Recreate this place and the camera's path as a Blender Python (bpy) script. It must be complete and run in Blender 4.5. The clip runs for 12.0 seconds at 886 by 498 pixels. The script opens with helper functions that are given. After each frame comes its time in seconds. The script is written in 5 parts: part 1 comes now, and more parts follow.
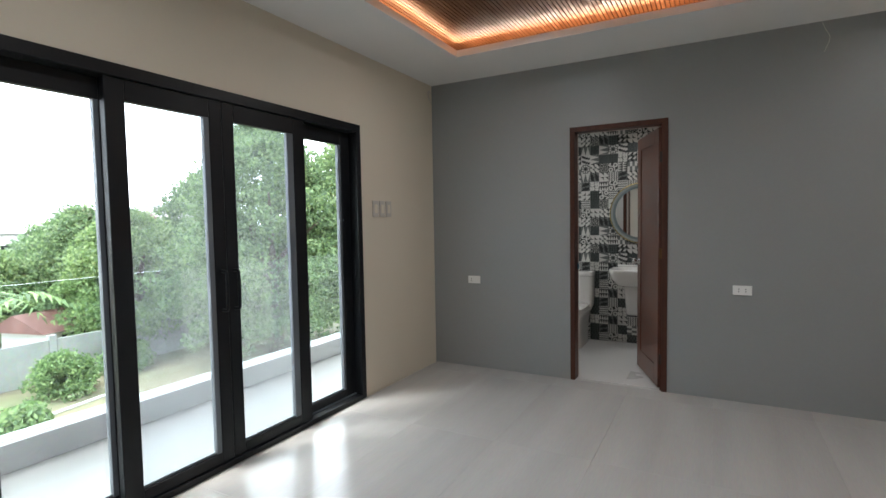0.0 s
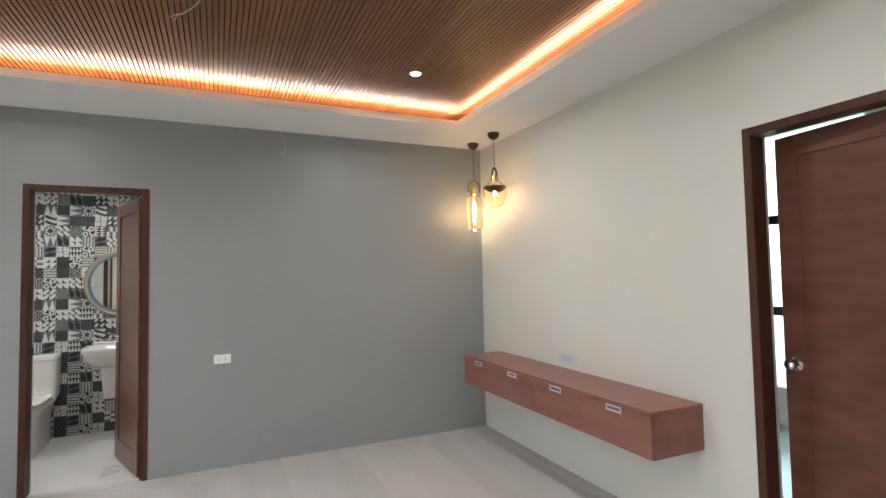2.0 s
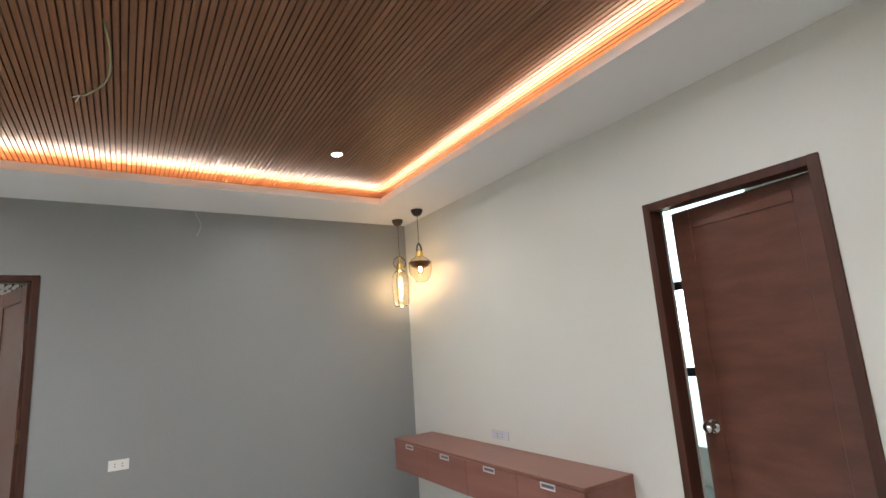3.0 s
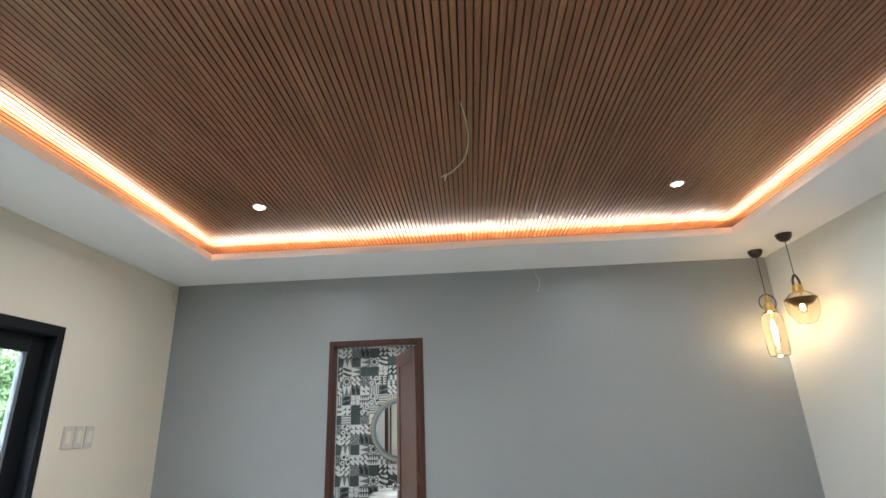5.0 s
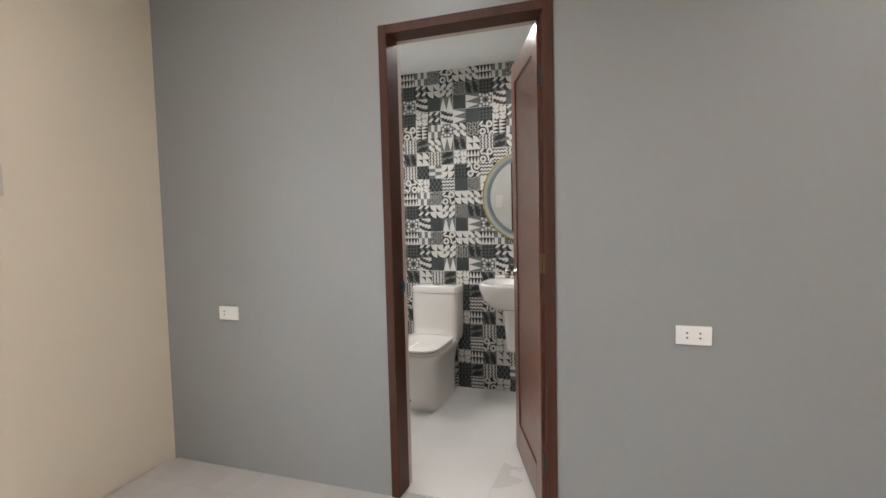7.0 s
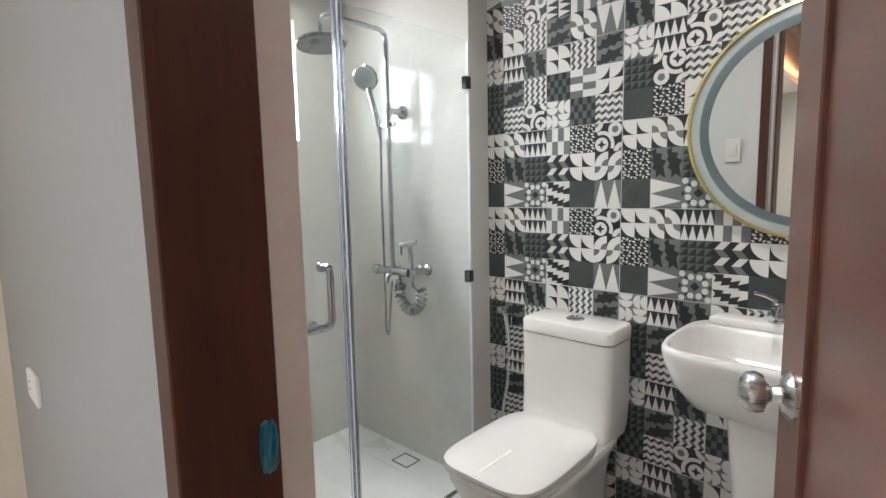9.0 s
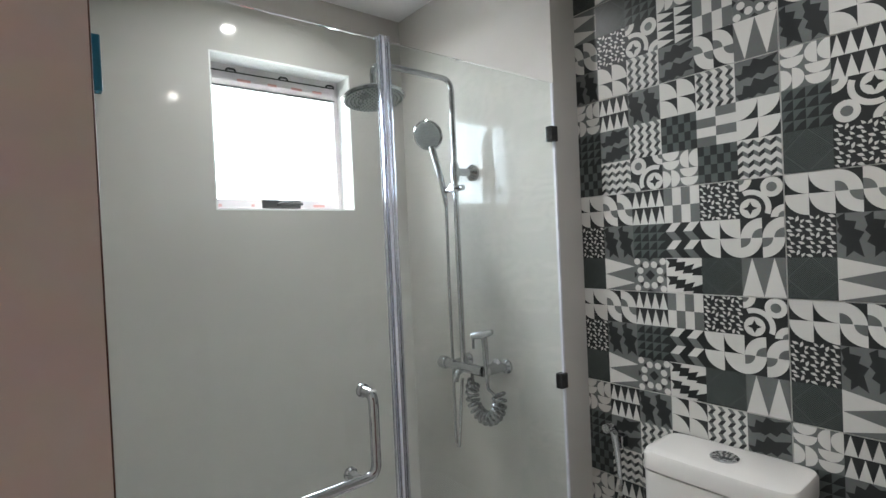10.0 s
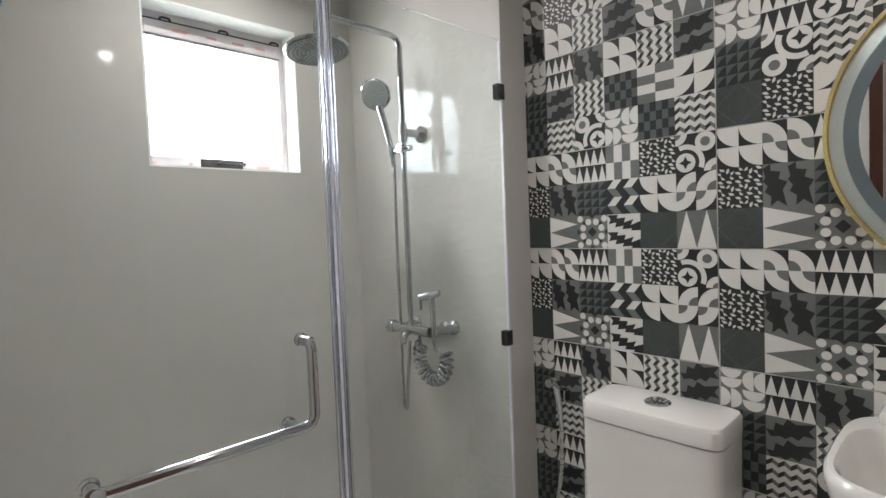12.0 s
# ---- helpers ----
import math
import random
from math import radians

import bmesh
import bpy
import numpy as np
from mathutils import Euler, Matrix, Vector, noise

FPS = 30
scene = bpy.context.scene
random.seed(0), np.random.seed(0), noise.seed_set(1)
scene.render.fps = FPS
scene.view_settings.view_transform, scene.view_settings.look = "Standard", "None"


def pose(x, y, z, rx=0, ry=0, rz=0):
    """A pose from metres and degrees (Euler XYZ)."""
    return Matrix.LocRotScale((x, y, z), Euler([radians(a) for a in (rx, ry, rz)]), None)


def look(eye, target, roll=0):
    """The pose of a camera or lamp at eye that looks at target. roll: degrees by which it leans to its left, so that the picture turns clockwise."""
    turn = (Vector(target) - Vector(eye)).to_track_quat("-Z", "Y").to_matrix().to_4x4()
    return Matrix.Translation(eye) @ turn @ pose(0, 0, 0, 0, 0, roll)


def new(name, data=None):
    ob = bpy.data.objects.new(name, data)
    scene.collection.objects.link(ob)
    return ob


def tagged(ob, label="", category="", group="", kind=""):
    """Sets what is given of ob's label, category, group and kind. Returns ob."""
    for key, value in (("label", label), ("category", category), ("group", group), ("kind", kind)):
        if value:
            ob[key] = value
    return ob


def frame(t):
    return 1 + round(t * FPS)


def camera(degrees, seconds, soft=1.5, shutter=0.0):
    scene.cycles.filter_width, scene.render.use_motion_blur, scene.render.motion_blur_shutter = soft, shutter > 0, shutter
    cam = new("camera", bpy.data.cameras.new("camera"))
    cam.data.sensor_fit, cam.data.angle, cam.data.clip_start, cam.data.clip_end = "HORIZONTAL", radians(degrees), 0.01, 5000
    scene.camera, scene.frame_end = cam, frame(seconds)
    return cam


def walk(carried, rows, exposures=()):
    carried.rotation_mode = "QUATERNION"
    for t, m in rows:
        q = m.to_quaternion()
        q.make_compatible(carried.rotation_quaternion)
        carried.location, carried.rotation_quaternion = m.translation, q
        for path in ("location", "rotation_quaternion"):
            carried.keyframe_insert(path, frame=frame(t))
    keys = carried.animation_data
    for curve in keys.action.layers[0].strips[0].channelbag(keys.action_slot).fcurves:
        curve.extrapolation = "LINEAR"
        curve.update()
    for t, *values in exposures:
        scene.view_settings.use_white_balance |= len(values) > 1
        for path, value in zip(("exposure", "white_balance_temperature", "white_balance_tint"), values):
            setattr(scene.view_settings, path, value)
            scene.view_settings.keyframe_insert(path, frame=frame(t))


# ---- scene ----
cam = camera(82.8, 12.0)
PATH = [
    (0, (0.085, -0.097, 1.376), (-0.874, 1.655, 1.267), -1.0),
    (0.5, (0.085, -0.064, 1.401), (-0.398, 1.876, 1.342), -0.2),
    (1, (0.099, -0.102, 1.454), (0.105, 1.898, 1.451), 0.4),
    (1.5, (0.149, -0.136, 1.485), (0.597, 1.812, 1.535), -0.1),
    (2, (0.205, -0.157, 1.471), (1.026, 1.664, 1.566), -1.1),
    (2.5, (0.234, -0.158, 1.479), (1.295, 1.529, 1.644), -2.4),
    (2.7, (0.247, -0.157, 1.489), (1.342, 1.5, 1.723), -2.9),
    (4.3, (0.149, -0.109, 1.537), (0.555, 1.671, 2.352), -4.7),
    (4.5, (0.111, -0.069, 1.551), (0.386, 1.753, 2.329), -4.0),
    (5, (0.107, 0.096, 1.51), (0.028, 1.988, 2.152), -2.2),
    (5.5, (0.042, 0.474, 1.45), (-0.205, 2.424, 1.818), -2.0),
    (6, (0.039, 0.98, 1.381), (-0.365, 2.935, 1.515), -2.3),
    (6.5, (0.089, 1.543, 1.344), (-0.472, 3.462, 1.288), -2.1),
    (6.7, (0.058, 1.77, 1.3), (-0.541, 3.676, 1.208), -1.9),
    (8.3, (-0.228, 3.517, 1.279), (-1.371, 5.139, 1.027), -0.3),
    (8.5, (-0.285, 3.692, 1.26), (-1.497, 5.264, 1.012), -0.6),
    (9, (-0.441, 3.988, 1.264), (-1.795, 5.442, 1.034), -1.2),
    (9.5, (-0.629, 4.179, 1.288), (-2.096, 5.528, 1.124), -2.1),
    (10, (-0.754, 4.299, 1.365), (-2.315, 5.548, 1.338), -2.6),
    (10.5, (-0.817, 4.368, 1.457), (-2.443, 5.529, 1.553), -2.5),
    (11, (-0.818, 4.386, 1.464), (-2.436, 5.558, 1.556), -2.4),
    (11.5, (-0.79, 4.388, 1.373), (-2.345, 5.646, 1.373), -2.5),
    (12, (-0.74, 4.332, 1.273), (-2.193, 5.703, 1.186), -2.3),
]
EXPOSURES = [
    (0.0, 1.47, 6400, 9), (0.5, 1.93, 6450, 11), (1.0, 2.27, 6550, 14), (1.5, 2.42, 6550, 11), (2.0, 2.38, 6500, 10), (2.5, 2.27, 6450, 10), (4.5, 2.53, 6200, 5),
    (5.0, 2.5, 5950, 4), (5.5, 2.42, 6350, 8), (6.0, 2.36, 6550, 11), (6.5, 2.40, 6800, 12), (8.5, 2.92, 6750, 15), (9.0, 2.74, 6450, 10), (9.5, 2.46, 6250, 10),
    (10.0, 2.17, 6350, 10), (10.5, 2.12, 6450, 11), (11.0, 2.12, 6500, 11), (11.5, 2.12, 6650, 13), (12.0, 2.22, 6650, 13),
]
walk(cam, [(t, look(eye, target, roll)) for t, eye, target, roll in PATH], EXPOSURES)

# ---- sky and sun: a bright overcast day ----
world = bpy.data.worlds.new("overcast_sky")
scene.world = world
world.use_nodes = True
wn, wl = world.node_tree.nodes, world.node_tree.links
sky = wn.new("ShaderNodeTexSky")
sky.sky_type = "NISHITA"
sky.sun_disc = False
sky.sun_elevation, sky.sun_rotation = radians(55), radians(-60)
sky.air_density, sky.dust_density, sky.ozone_density = 1.0, 6.0, 0.4
cloud = wn.new("ShaderNodeMix")
cloud.data_type = "RGBA"
cloud.inputs[0].default_value = 0.75
cloud.inputs[7].default_value = (21.6, 23.7, 26.3, 1)
wl.new(sky.outputs[0], cloud.inputs[6])
wl.new(cloud.outputs[2], wn["Background"].inputs[0])
wn["Background"].inputs[1].default_value = 0.15

sun_data = bpy.data.lights.new("sun", "SUN")
sun_data.energy, sun_data.angle, sun_data.color = 1.2, radians(14), (1.0, 0.96, 0.9)
sun = new("sun", sun_data)
sun.matrix_world = look((0, 0, 0), (0.35, 0.42, -1.0))


def area_lamp(name, size_x, size_y, power, color, m):
    d = bpy.data.lights.new(name, "AREA")
    d.shape, d.size, d.size_y, d.energy, d.color = "RECTANGLE", size_x, size_y, power, color
    ob = new(name, d)
    ob.matrix_world = m
    return ob


def point_lamp(name, place, power, color, radius):
    d = bpy.data.lights.new(name, "POINT")
    d.energy, d.color, d.shadow_soft_size = power, color, radius
    ob = new(name, d)
    ob.location = place
    return ob


# ---- plan, in metres ----
XL, XR, YG, YB, CEIL = -2.345, 2.573, 4.165, -2.2, 2.675
WIN_Y0, WIN_Y1, WIN_Z = 0.65, 3.03, 2.125
DOOR_X0, DOOR_X1, DOOR_Z = -1.014, -0.256, 2.142
ED_Y0, ED_Y1, ED_Z = 0.645, 1.466, 2.148
BX0, BX1, BY0, BY1, BCEIL = -2.605, 0.015, 4.30, 5.715, 2.40
COVE_X0, COVE_X1, COVE_Y0, COVE_Y1 = -1.745, 2.02, -1.6, 3.53
LIP_Z, SLAT_Z = 2.727, 2.79
WARM = (1.0, 0.54, 0.24)
STRIP = (1.0, 0.82, 0.66)

# ---- large lights: cove strips, pendants, downlights ----
COVE_POWER, FILL_POWER = 3.3, 2.5
for x0, y0, x1, y1 in ((COVE_X0, COVE_Y1, COVE_X1, COVE_Y1), (COVE_X0, COVE_Y0, COVE_X1, COVE_Y0),
                       (COVE_X0, COVE_Y0, COVE_X0, COVE_Y1), (COVE_X1, COVE_Y0, COVE_X1, COVE_Y1)):
    length = math.hypot(x1 - x0, y1 - y0)
    mid = Vector(((x0 + x1) / 2, (y0 + y1) / 2, LIP_Z + 0.0005))
    inward = (Vector(((COVE_X0 + COVE_X1) / 2, (COVE_Y0 + COVE_Y1) / 2, 0)) - Vector((mid.x, mid.y, 0)))
    inward = Vector((inward.x, 0, 0)) if x0 == x1 else Vector((0, inward.y, 0))
    inward.normalize()
    at = mid - inward * 0.0105
    m = (inward * -0.65 + Vector((0, 0, -1.0))).to_track_quat("Z", "X" if x0 != x1 else "Y").to_matrix().to_4x4()
    m = Matrix.Translation(at) @ m
    along_x = abs((m.to_3x3() @ Vector((1, 0, 0))).dot(Vector((x1 - x0, y1 - y0, 0)).normalized())) > 0.7
    area_lamp("cove_strip_light", length if along_x else 0.012, 0.012 if along_x else length, COVE_POWER * length / 3.7, STRIP, m).data.spread = radians(112)
    # added fill lamp on the ledge, stands in for strip light bounced in the recess
    fill_at = Matrix.Translation(mid - inward * 0.085 + Vector((0, 0, -0.028))) @ Matrix.Rotation(math.pi, 4, "X")
    area_lamp("cove_recess_fill", length if x0 != x1 else 0.13, 0.13 if x0 != x1 else length, FILL_POWER * length / 3.7, (1.0, 0.62, 0.37), fill_at)
PEND_A, PEND_B = (2.395, 3.97), (2.395, 3.59)
point_lamp("pendant_bulb_light", (*PEND_A, 2.06), 0.09, WARM, 0.012)
point_lamp("pendant_bulb_light", (*PEND_B, 2.135), 0.22, WARM, 0.012)

DOWN = [(-1.13, 2.88), (1.40, 2.88), (-1.13, 0.95), (1.40, 0.95), (-1.13, -0.98), (1.40, -0.98)]
BATH_DOWN = [(-0.84, 5.01), (-2.16, 4.985)]


def disc_lamp(name, x, y, z, radius, power, color, spread=164):
    d = bpy.data.lights.new(name, "AREA")
    d.shape, d.size, d.energy, d.color, d.spread = "DISK", 2 * radius, power, color, radians(spread)
    new(name, d).location = (x, y, z)


for x, y in DOWN:
    disc_lamp("downlight_lamp", x, y, SLAT_Z - 0.0075, 0.030, 2.7, (0.97, 0.985, 1.0), 168)
for x, y in BATH_DOWN:
    disc_lamp("bath_downlight_lamp", x, y, (BCEIL if x > -1.78 else 2.35) - 0.008, 0.026, 1.5, (0.98, 0.985, 1.0), 152)

# added lamp just outside the small bathroom window, stands in for stronger sky light
area_lamp("window_sky_fill", 0.75, 0.75, 3.0, (0.84, 0.95, 1.0), Matrix.Translation((BX0 - 0.36, 5.05, 1.86)) @ Matrix.Rotation(radians(-77), 4, "Y"))

# ---- materials ----
MATS = {}


def nodes_of(name):
    m = bpy.data.materials.new(name)
    m.use_nodes = True
    return m, m.node_tree.nodes, m.node_tree.links, m.node_tree.nodes["Principled BSDF"]


def surface(name, a, b, scale=3.0, stretch=(1, 1, 1), rough=0.5, rough_spread=0.1, bump=0.05, fine=120.0, metal=0.0, piece=0.0, coat=0.0, detail=6.0, grain=0.12):
    """A painted, wooden, stone or metal surface: slow change between a and b, fine grain in value, gloss and relief."""
    m, n, l, p = nodes_of(name)
    geo, mp = n.new("ShaderNodeNewGeometry"), n.new("ShaderNodeMapping")
    mp.inputs["Scale"].default_value = stretch
    l.new(geo.outputs["Position"], mp.inputs["Vector"])
    vec = mp.outputs["Vector"]
    if piece:
        info, off, add = n.new("ShaderNodeObjectInfo"), n.new("ShaderNodeVectorMath"), n.new("ShaderNodeVectorMath")
        off.operation, off.inputs[1].default_value = "SCALE", (0, 0, 0)
        comb = n.new("ShaderNodeCombineXYZ")
        for i in range(3):
            l.new(info.outputs["Random"], comb.inputs[i])
        off.inputs["Scale"].default_value = 37.0 * piece
        l.new(comb.outputs[0], off.inputs[0])
        add.operation = "ADD"
        l.new(vec, add.inputs[0])
        l.new(off.outputs[0], add.inputs[1])
        vec = add.outputs[0]
    slow, quick = n.new("ShaderNodeTexNoise"), n.new("ShaderNodeTexNoise")
    slow.inputs["Scale"].default_value, slow.inputs["Detail"].default_value = scale, detail
    quick.inputs["Scale"].default_value, quick.inputs["Detail"].default_value = fine, 4.0
    l.new(vec, slow.inputs["Vector"])
    l.new(vec, quick.inputs["Vector"])
    ramp = n.new("ShaderNodeValToRGB")
    ramp.color_ramp.elements[0].position, ramp.color_ramp.elements[1].position = 0.33, 0.67
    ramp.color_ramp.elements[0].color, ramp.color_ramp.elements[1].color = (*a, 1), (*b, 1)
    l.new(slow.outputs["Fac"], ramp.inputs["Fac"])
    mix = n.new("ShaderNodeMix")
    mix.data_type, mix.blend_type = "RGBA", "OVERLAY"
    mix.inputs[0].default_value = grain
    l.new(ramp.outputs["Color"], mix.inputs[6])
    l.new(quick.outputs["Color"], mix.inputs[7])
    l.new(mix.outputs[2], p.inputs["Base Color"])
    rr = n.new("ShaderNodeMapRange")
    rr.inputs["To Min"].default_value, rr.inputs["To Max"].default_value = max(0.02, rough - rough_spread), min(1.0, rough + rough_spread)
    l.new(slow.outputs["Fac"], rr.inputs["Value"])
    l.new(rr.outputs[0], p.inputs["Roughness"])
    if bump:
        bp = n.new("ShaderNodeBump")
        bp.inputs["Strength"].default_value, bp.inputs["Distance"].default_value = bump, 0.002
        l.new(quick.outputs["Fac"], bp.inputs["Height"])
        l.new(bp.outputs[0], p.inputs["Normal"])
    p.inputs["Metallic"].default_value = metal
    p.inputs["Coat Weight"].default_value = coat
    p.inputs["Coat Roughness"].default_value = 0.15
    MATS[name] = m
    return m


def glow(name, color, strength):
    m, n, l, p = nodes_of(name)
    p.inputs["Base Color"].default_value = (*color, 1)
    p.inputs["Emission Color"].default_value = (*color, 1)
    p.inputs["Emission Strength"].default_value = strength
    MATS[name] = m
    return m


def glass(name, color, rough=0.0, ior=1.45):
    m, n, l, p = nodes_of(name)
    p.inputs["Base Color"].default_value = (*color, 1)
    p.inputs["Roughness"].default_value = rough
    p.inputs["IOR"].default_value = ior
    p.inputs["Transmission Weight"].default_value = 1.0
    MATS[name] = m
    return m


def dusty_glass(name, color, dust):
    """Window glass under a thin even film of dust that scatters light."""
    m = glass(name, color)
    n, l = m.node_tree.nodes, m.node_tree.links
    tr, mix, tex, rr = n.new("ShaderNodeBsdfTranslucent"), n.new("ShaderNodeMixShader"), n.new("ShaderNodeTexNoise"), n.new("ShaderNodeMapRange")
    tr.inputs["Color"].default_value = (0.75, 0.78, 0.80, 1)
    tex.inputs["Scale"].default_value = 2.0
    rr.inputs["To Min"].default_value, rr.inputs["To Max"].default_value = dust * 0.7, dust * 1.3
    l.new(tex.outputs["Fac"], rr.inputs["Value"])
    l.new(rr.outputs[0], mix.inputs[0])
    l.new(n["Principled BSDF"].outputs[0], mix.inputs[1])
    l.new(tr.outputs[0], mix.inputs[2])
    l.new(mix.outputs[0], n["Material Output"].inputs["Surface"])
    return m


def foliage(name, dark, mid, light):
    m, n, l, p = nodes_of(name)
    geo, ramp = n.new("ShaderNodeNewGeometry"), n.new("ShaderNodeValToRGB")
    ramp.color_ramp.elements[0].color, ramp.color_ramp.elements[1].color = (*dark, 1), (*light, 1)
    e = ramp.color_ramp.elements.new(0.55)
    e.color = (*mid, 1)
    l.new(geo.outputs["Random Per Island"], ramp.inputs["Fac"])
    l.new(ramp.outputs[0], p.inputs["Base Color"])
    p.inputs["Roughness"].default_value = 0.5
    tr, add = n.new("ShaderNodeBsdfTranslucent"), n.new("ShaderNodeMixShader")
    add.inputs[0].default_value = 0.45
    l.new(ramp.outputs[0], tr.inputs["Color"])
    l.new(p.outputs[0], add.inputs[1])
    l.new(tr.outputs[0], add.inputs[2])
    l.new(add.outputs[0], n["Material Output"].inputs["Surface"])
    MATS[name] = m
    return m


cream = surface("cream_wall_paint", (0.68, 0.615, 0.505), (0.72, 0.655, 0.545), 0.8, rough=0.6, bump=0.08, fine=60, grain=0.05)
offwhite = surface("off_white_wall_paint", (0.61, 0.60, 0.55), (0.65, 0.64, 0.59), 0.8, rough=0.5, bump=0.08, fine=60, grain=0.05)
grey = surface("satin_grey_wall_paint", (0.272, 0.284, 0.284), (0.290, 0.302, 0.302), 0.9, rough=0.41, rough_spread=0.03, bump=0.08, fine=45, grain=0.05)
white = surface("white_ceiling_paint", (0.78, 0.78, 0.77), (0.82, 0.82, 0.81), 1.0, rough=0.65, bump=0.05, fine=60, grain=0.04)
floor_mat = surface("pale_streaked_floor_tile", (0.450, 0.443, 0.426), (0.502, 0.496, 0.478), 1.3, (3.4, 0.32, 1), rough=0.24, rough_spread=0.06, bump=0.03, fine=40, piece=1.0, grain=0.10)
grout = surface("grey_grout", (0.45, 0.445, 0.43), (0.49, 0.485, 0.47), 8, rough=0.8)
slat_wood = surface("brown_slat_wood", (0.185, 0.080, 0.036), (0.255, 0.118, 0.056), 2.0, (9, 0.7, 4), rough=0.38, bump=0.1, fine=50, grain=0.3)
slat_back = surface("dark_slat_backing", (0.030, 0.012, 0.006), (0.045, 0.018, 0.008), 4, rough=0.6)
door_wood = surface("dark_red_brown_door_wood", (0.088, 0.030, 0.018), (0.14, 0.051, 0.031), 1.6, (2.5, 2.5, 9), rough=0.34, bump=0.08, fine=30, grain=0.3, coat=0.28)
frame_wood = surface("dark_red_brown_frame_wood", (0.050, 0.017, 0.010), (0.080, 0.028, 0.016), 2.0, (12, 12, 0.8), rough=0.48, bump=0.1, fine=30, grain=0.3)
cab_wood = surface("reddish_laminate", (0.215, 0.088, 0.064), (0.275, 0.118, 0.088), 1.6, (6, 0.9, 8), rough=0.34, bump=0.03, fine=40, grain=0.08)
black_alu = surface("black_powder_coated_aluminium", (0.005, 0.0065, 0.0085), (0.009, 0.0105, 0.013), 3, rough=0.42, bump=0.05, fine=200)
grey_and_lit_alu = surface("grey_profile_and_lit_side", (0.12, 0.14, 0.16), (0.15, 0.17, 0.19), 3, rough=0.4, bump=0.03)
chrome = surface("polished_chrome", (0.50, 0.515, 0.535), (0.58, 0.59, 0.605), 5, rough=0.05, rough_spread=0.02, bump=0.0, metal=1.0, grain=0.02)
dark_chrome = surface("smoky_chrome", (0.33, 0.34, 0.355), (0.41, 0.42, 0.435), 6, rough=0.14, rough_spread=0.04, bump=0.0, metal=1.0, grain=0.03)
steel = surface("brushed_steel", (0.5, 0.49, 0.47), (0.58, 0.57, 0.55), 8, (1, 1, 12), rough=0.28, bump=0.03, metal=1.0)
brass = surface("aged_brass", (0.55, 0.36, 0.10), (0.66, 0.45, 0.15), 10, rough=0.3, bump=0.05, metal=1.0)
dull_brass = surface("dull_brown_brass", (0.10, 0.055, 0.024), (0.17, 0.092, 0.038), 12, rough=0.42, bump=0.05, metal=0.7)
bronze = surface("dark_bronze_metal", (0.030, 0.018, 0.014), (0.05, 0.028, 0.02), 6, rough=0.4, bump=0.05)
plastic = surface("white_switch_plastic", (0.76, 0.76, 0.74), (0.80, 0.80, 0.78), 5, rough=0.35, bump=0.0, grain=0.02)
switch_mat = surface("dull_beige_switch_plastic", (0.53, 0.495, 0.455), (0.57, 0.535, 0.49), 6, rough=0.4, bump=0.0)
slot_mat = surface("dark_slot", (0.03, 0.03, 0.03), (0.05, 0.05, 0.05), 5, rough=0.6)
ceramic = surface("white_glazed_ceramic", (0.655, 0.63, 0.595), (0.695, 0.67, 0.635), 2, rough=0.1, rough_spread=0.03, bump=0.0, grain=0.02, coat=0.3)
shower_tile = surface("glossy_warm_grey_wall_tile", (0.46, 0.443, 0.415), (0.51, 0.492, 0.464), 0.9, rough=0.075, rough_spread=0.02, bump=0.0, fine=20, grain=0.03)
reveal_paint = surface("pinkish_beige_plaster", (0.50, 0.42, 0.37), (0.55, 0.47, 0.42), 3, rough=0.6, bump=0.1, fine=60)
bath_floor = surface("pale_bathroom_floor_tile", (0.55, 0.54, 0.52), (0.59, 0.58, 0.56), 1.4, (1, 2, 1), rough=0.3, bump=0.03, piece=1.0)
# white kerb paint dimmed to mid grey in place of less light on it
balcony_paint = surface("dimmed_white_exterior_paint", (0.28, 0.292, 0.308), (0.33, 0.342, 0.358), 1.2, rough=0.7, bump=0.1, fine=40)
# pale tile darkened in colour, standing in for weaker daylight on the balcony floor
balcony_tile = surface("dimmed_balcony_floor_tile", (0.155, 0.155, 0.155), (0.185, 0.185, 0.185), 1.5, rough=0.5, bump=0.05, fine=40)
tile_white = surface("printed_tile_ivory", (0.55, 0.535, 0.50), (0.60, 0.585, 0.55), 3, rough=0.35, bump=0.0, grain=0.04)
tile_black = surface("printed_tile_charcoal", (0.008, 0.010, 0.0095), (0.014, 0.0165, 0.016), 6, rough=0.42, bump=0.0)
tile_grey = surface("printed_tile_grey", (0.115, 0.119, 0.115), (0.14, 0.145, 0.14), 6, rough=0.35, bump=0.0)
tile_slate = surface("printed_tile_slate", (0.066, 0.080, 0.075), (0.080, 0.094, 0.088), 6, rough=0.35, bump=0.0)
film_blue = surface("blue_protective_film", (0.0, 0.07, 0.115), (0.005, 0.10, 0.15), 8, rough=0.3, bump=0.15, fine=30)
film_white = surface("milky_protective_film", (0.55, 0.50, 0.52), (0.66, 0.62, 0.63), 14, rough=0.4, bump=0.2, fine=30)
film_red = surface("red_print", (0.55, 0.27, 0.26), (0.60, 0.34, 0.32), 10, rough=0.5)
mirror_mat = surface("mirror_silver", (0.86, 0.88, 0.87), (0.88, 0.90, 0.89), 1, rough=0.01, rough_spread=0.0, bump=0.0, metal=1.0, grain=0.0)
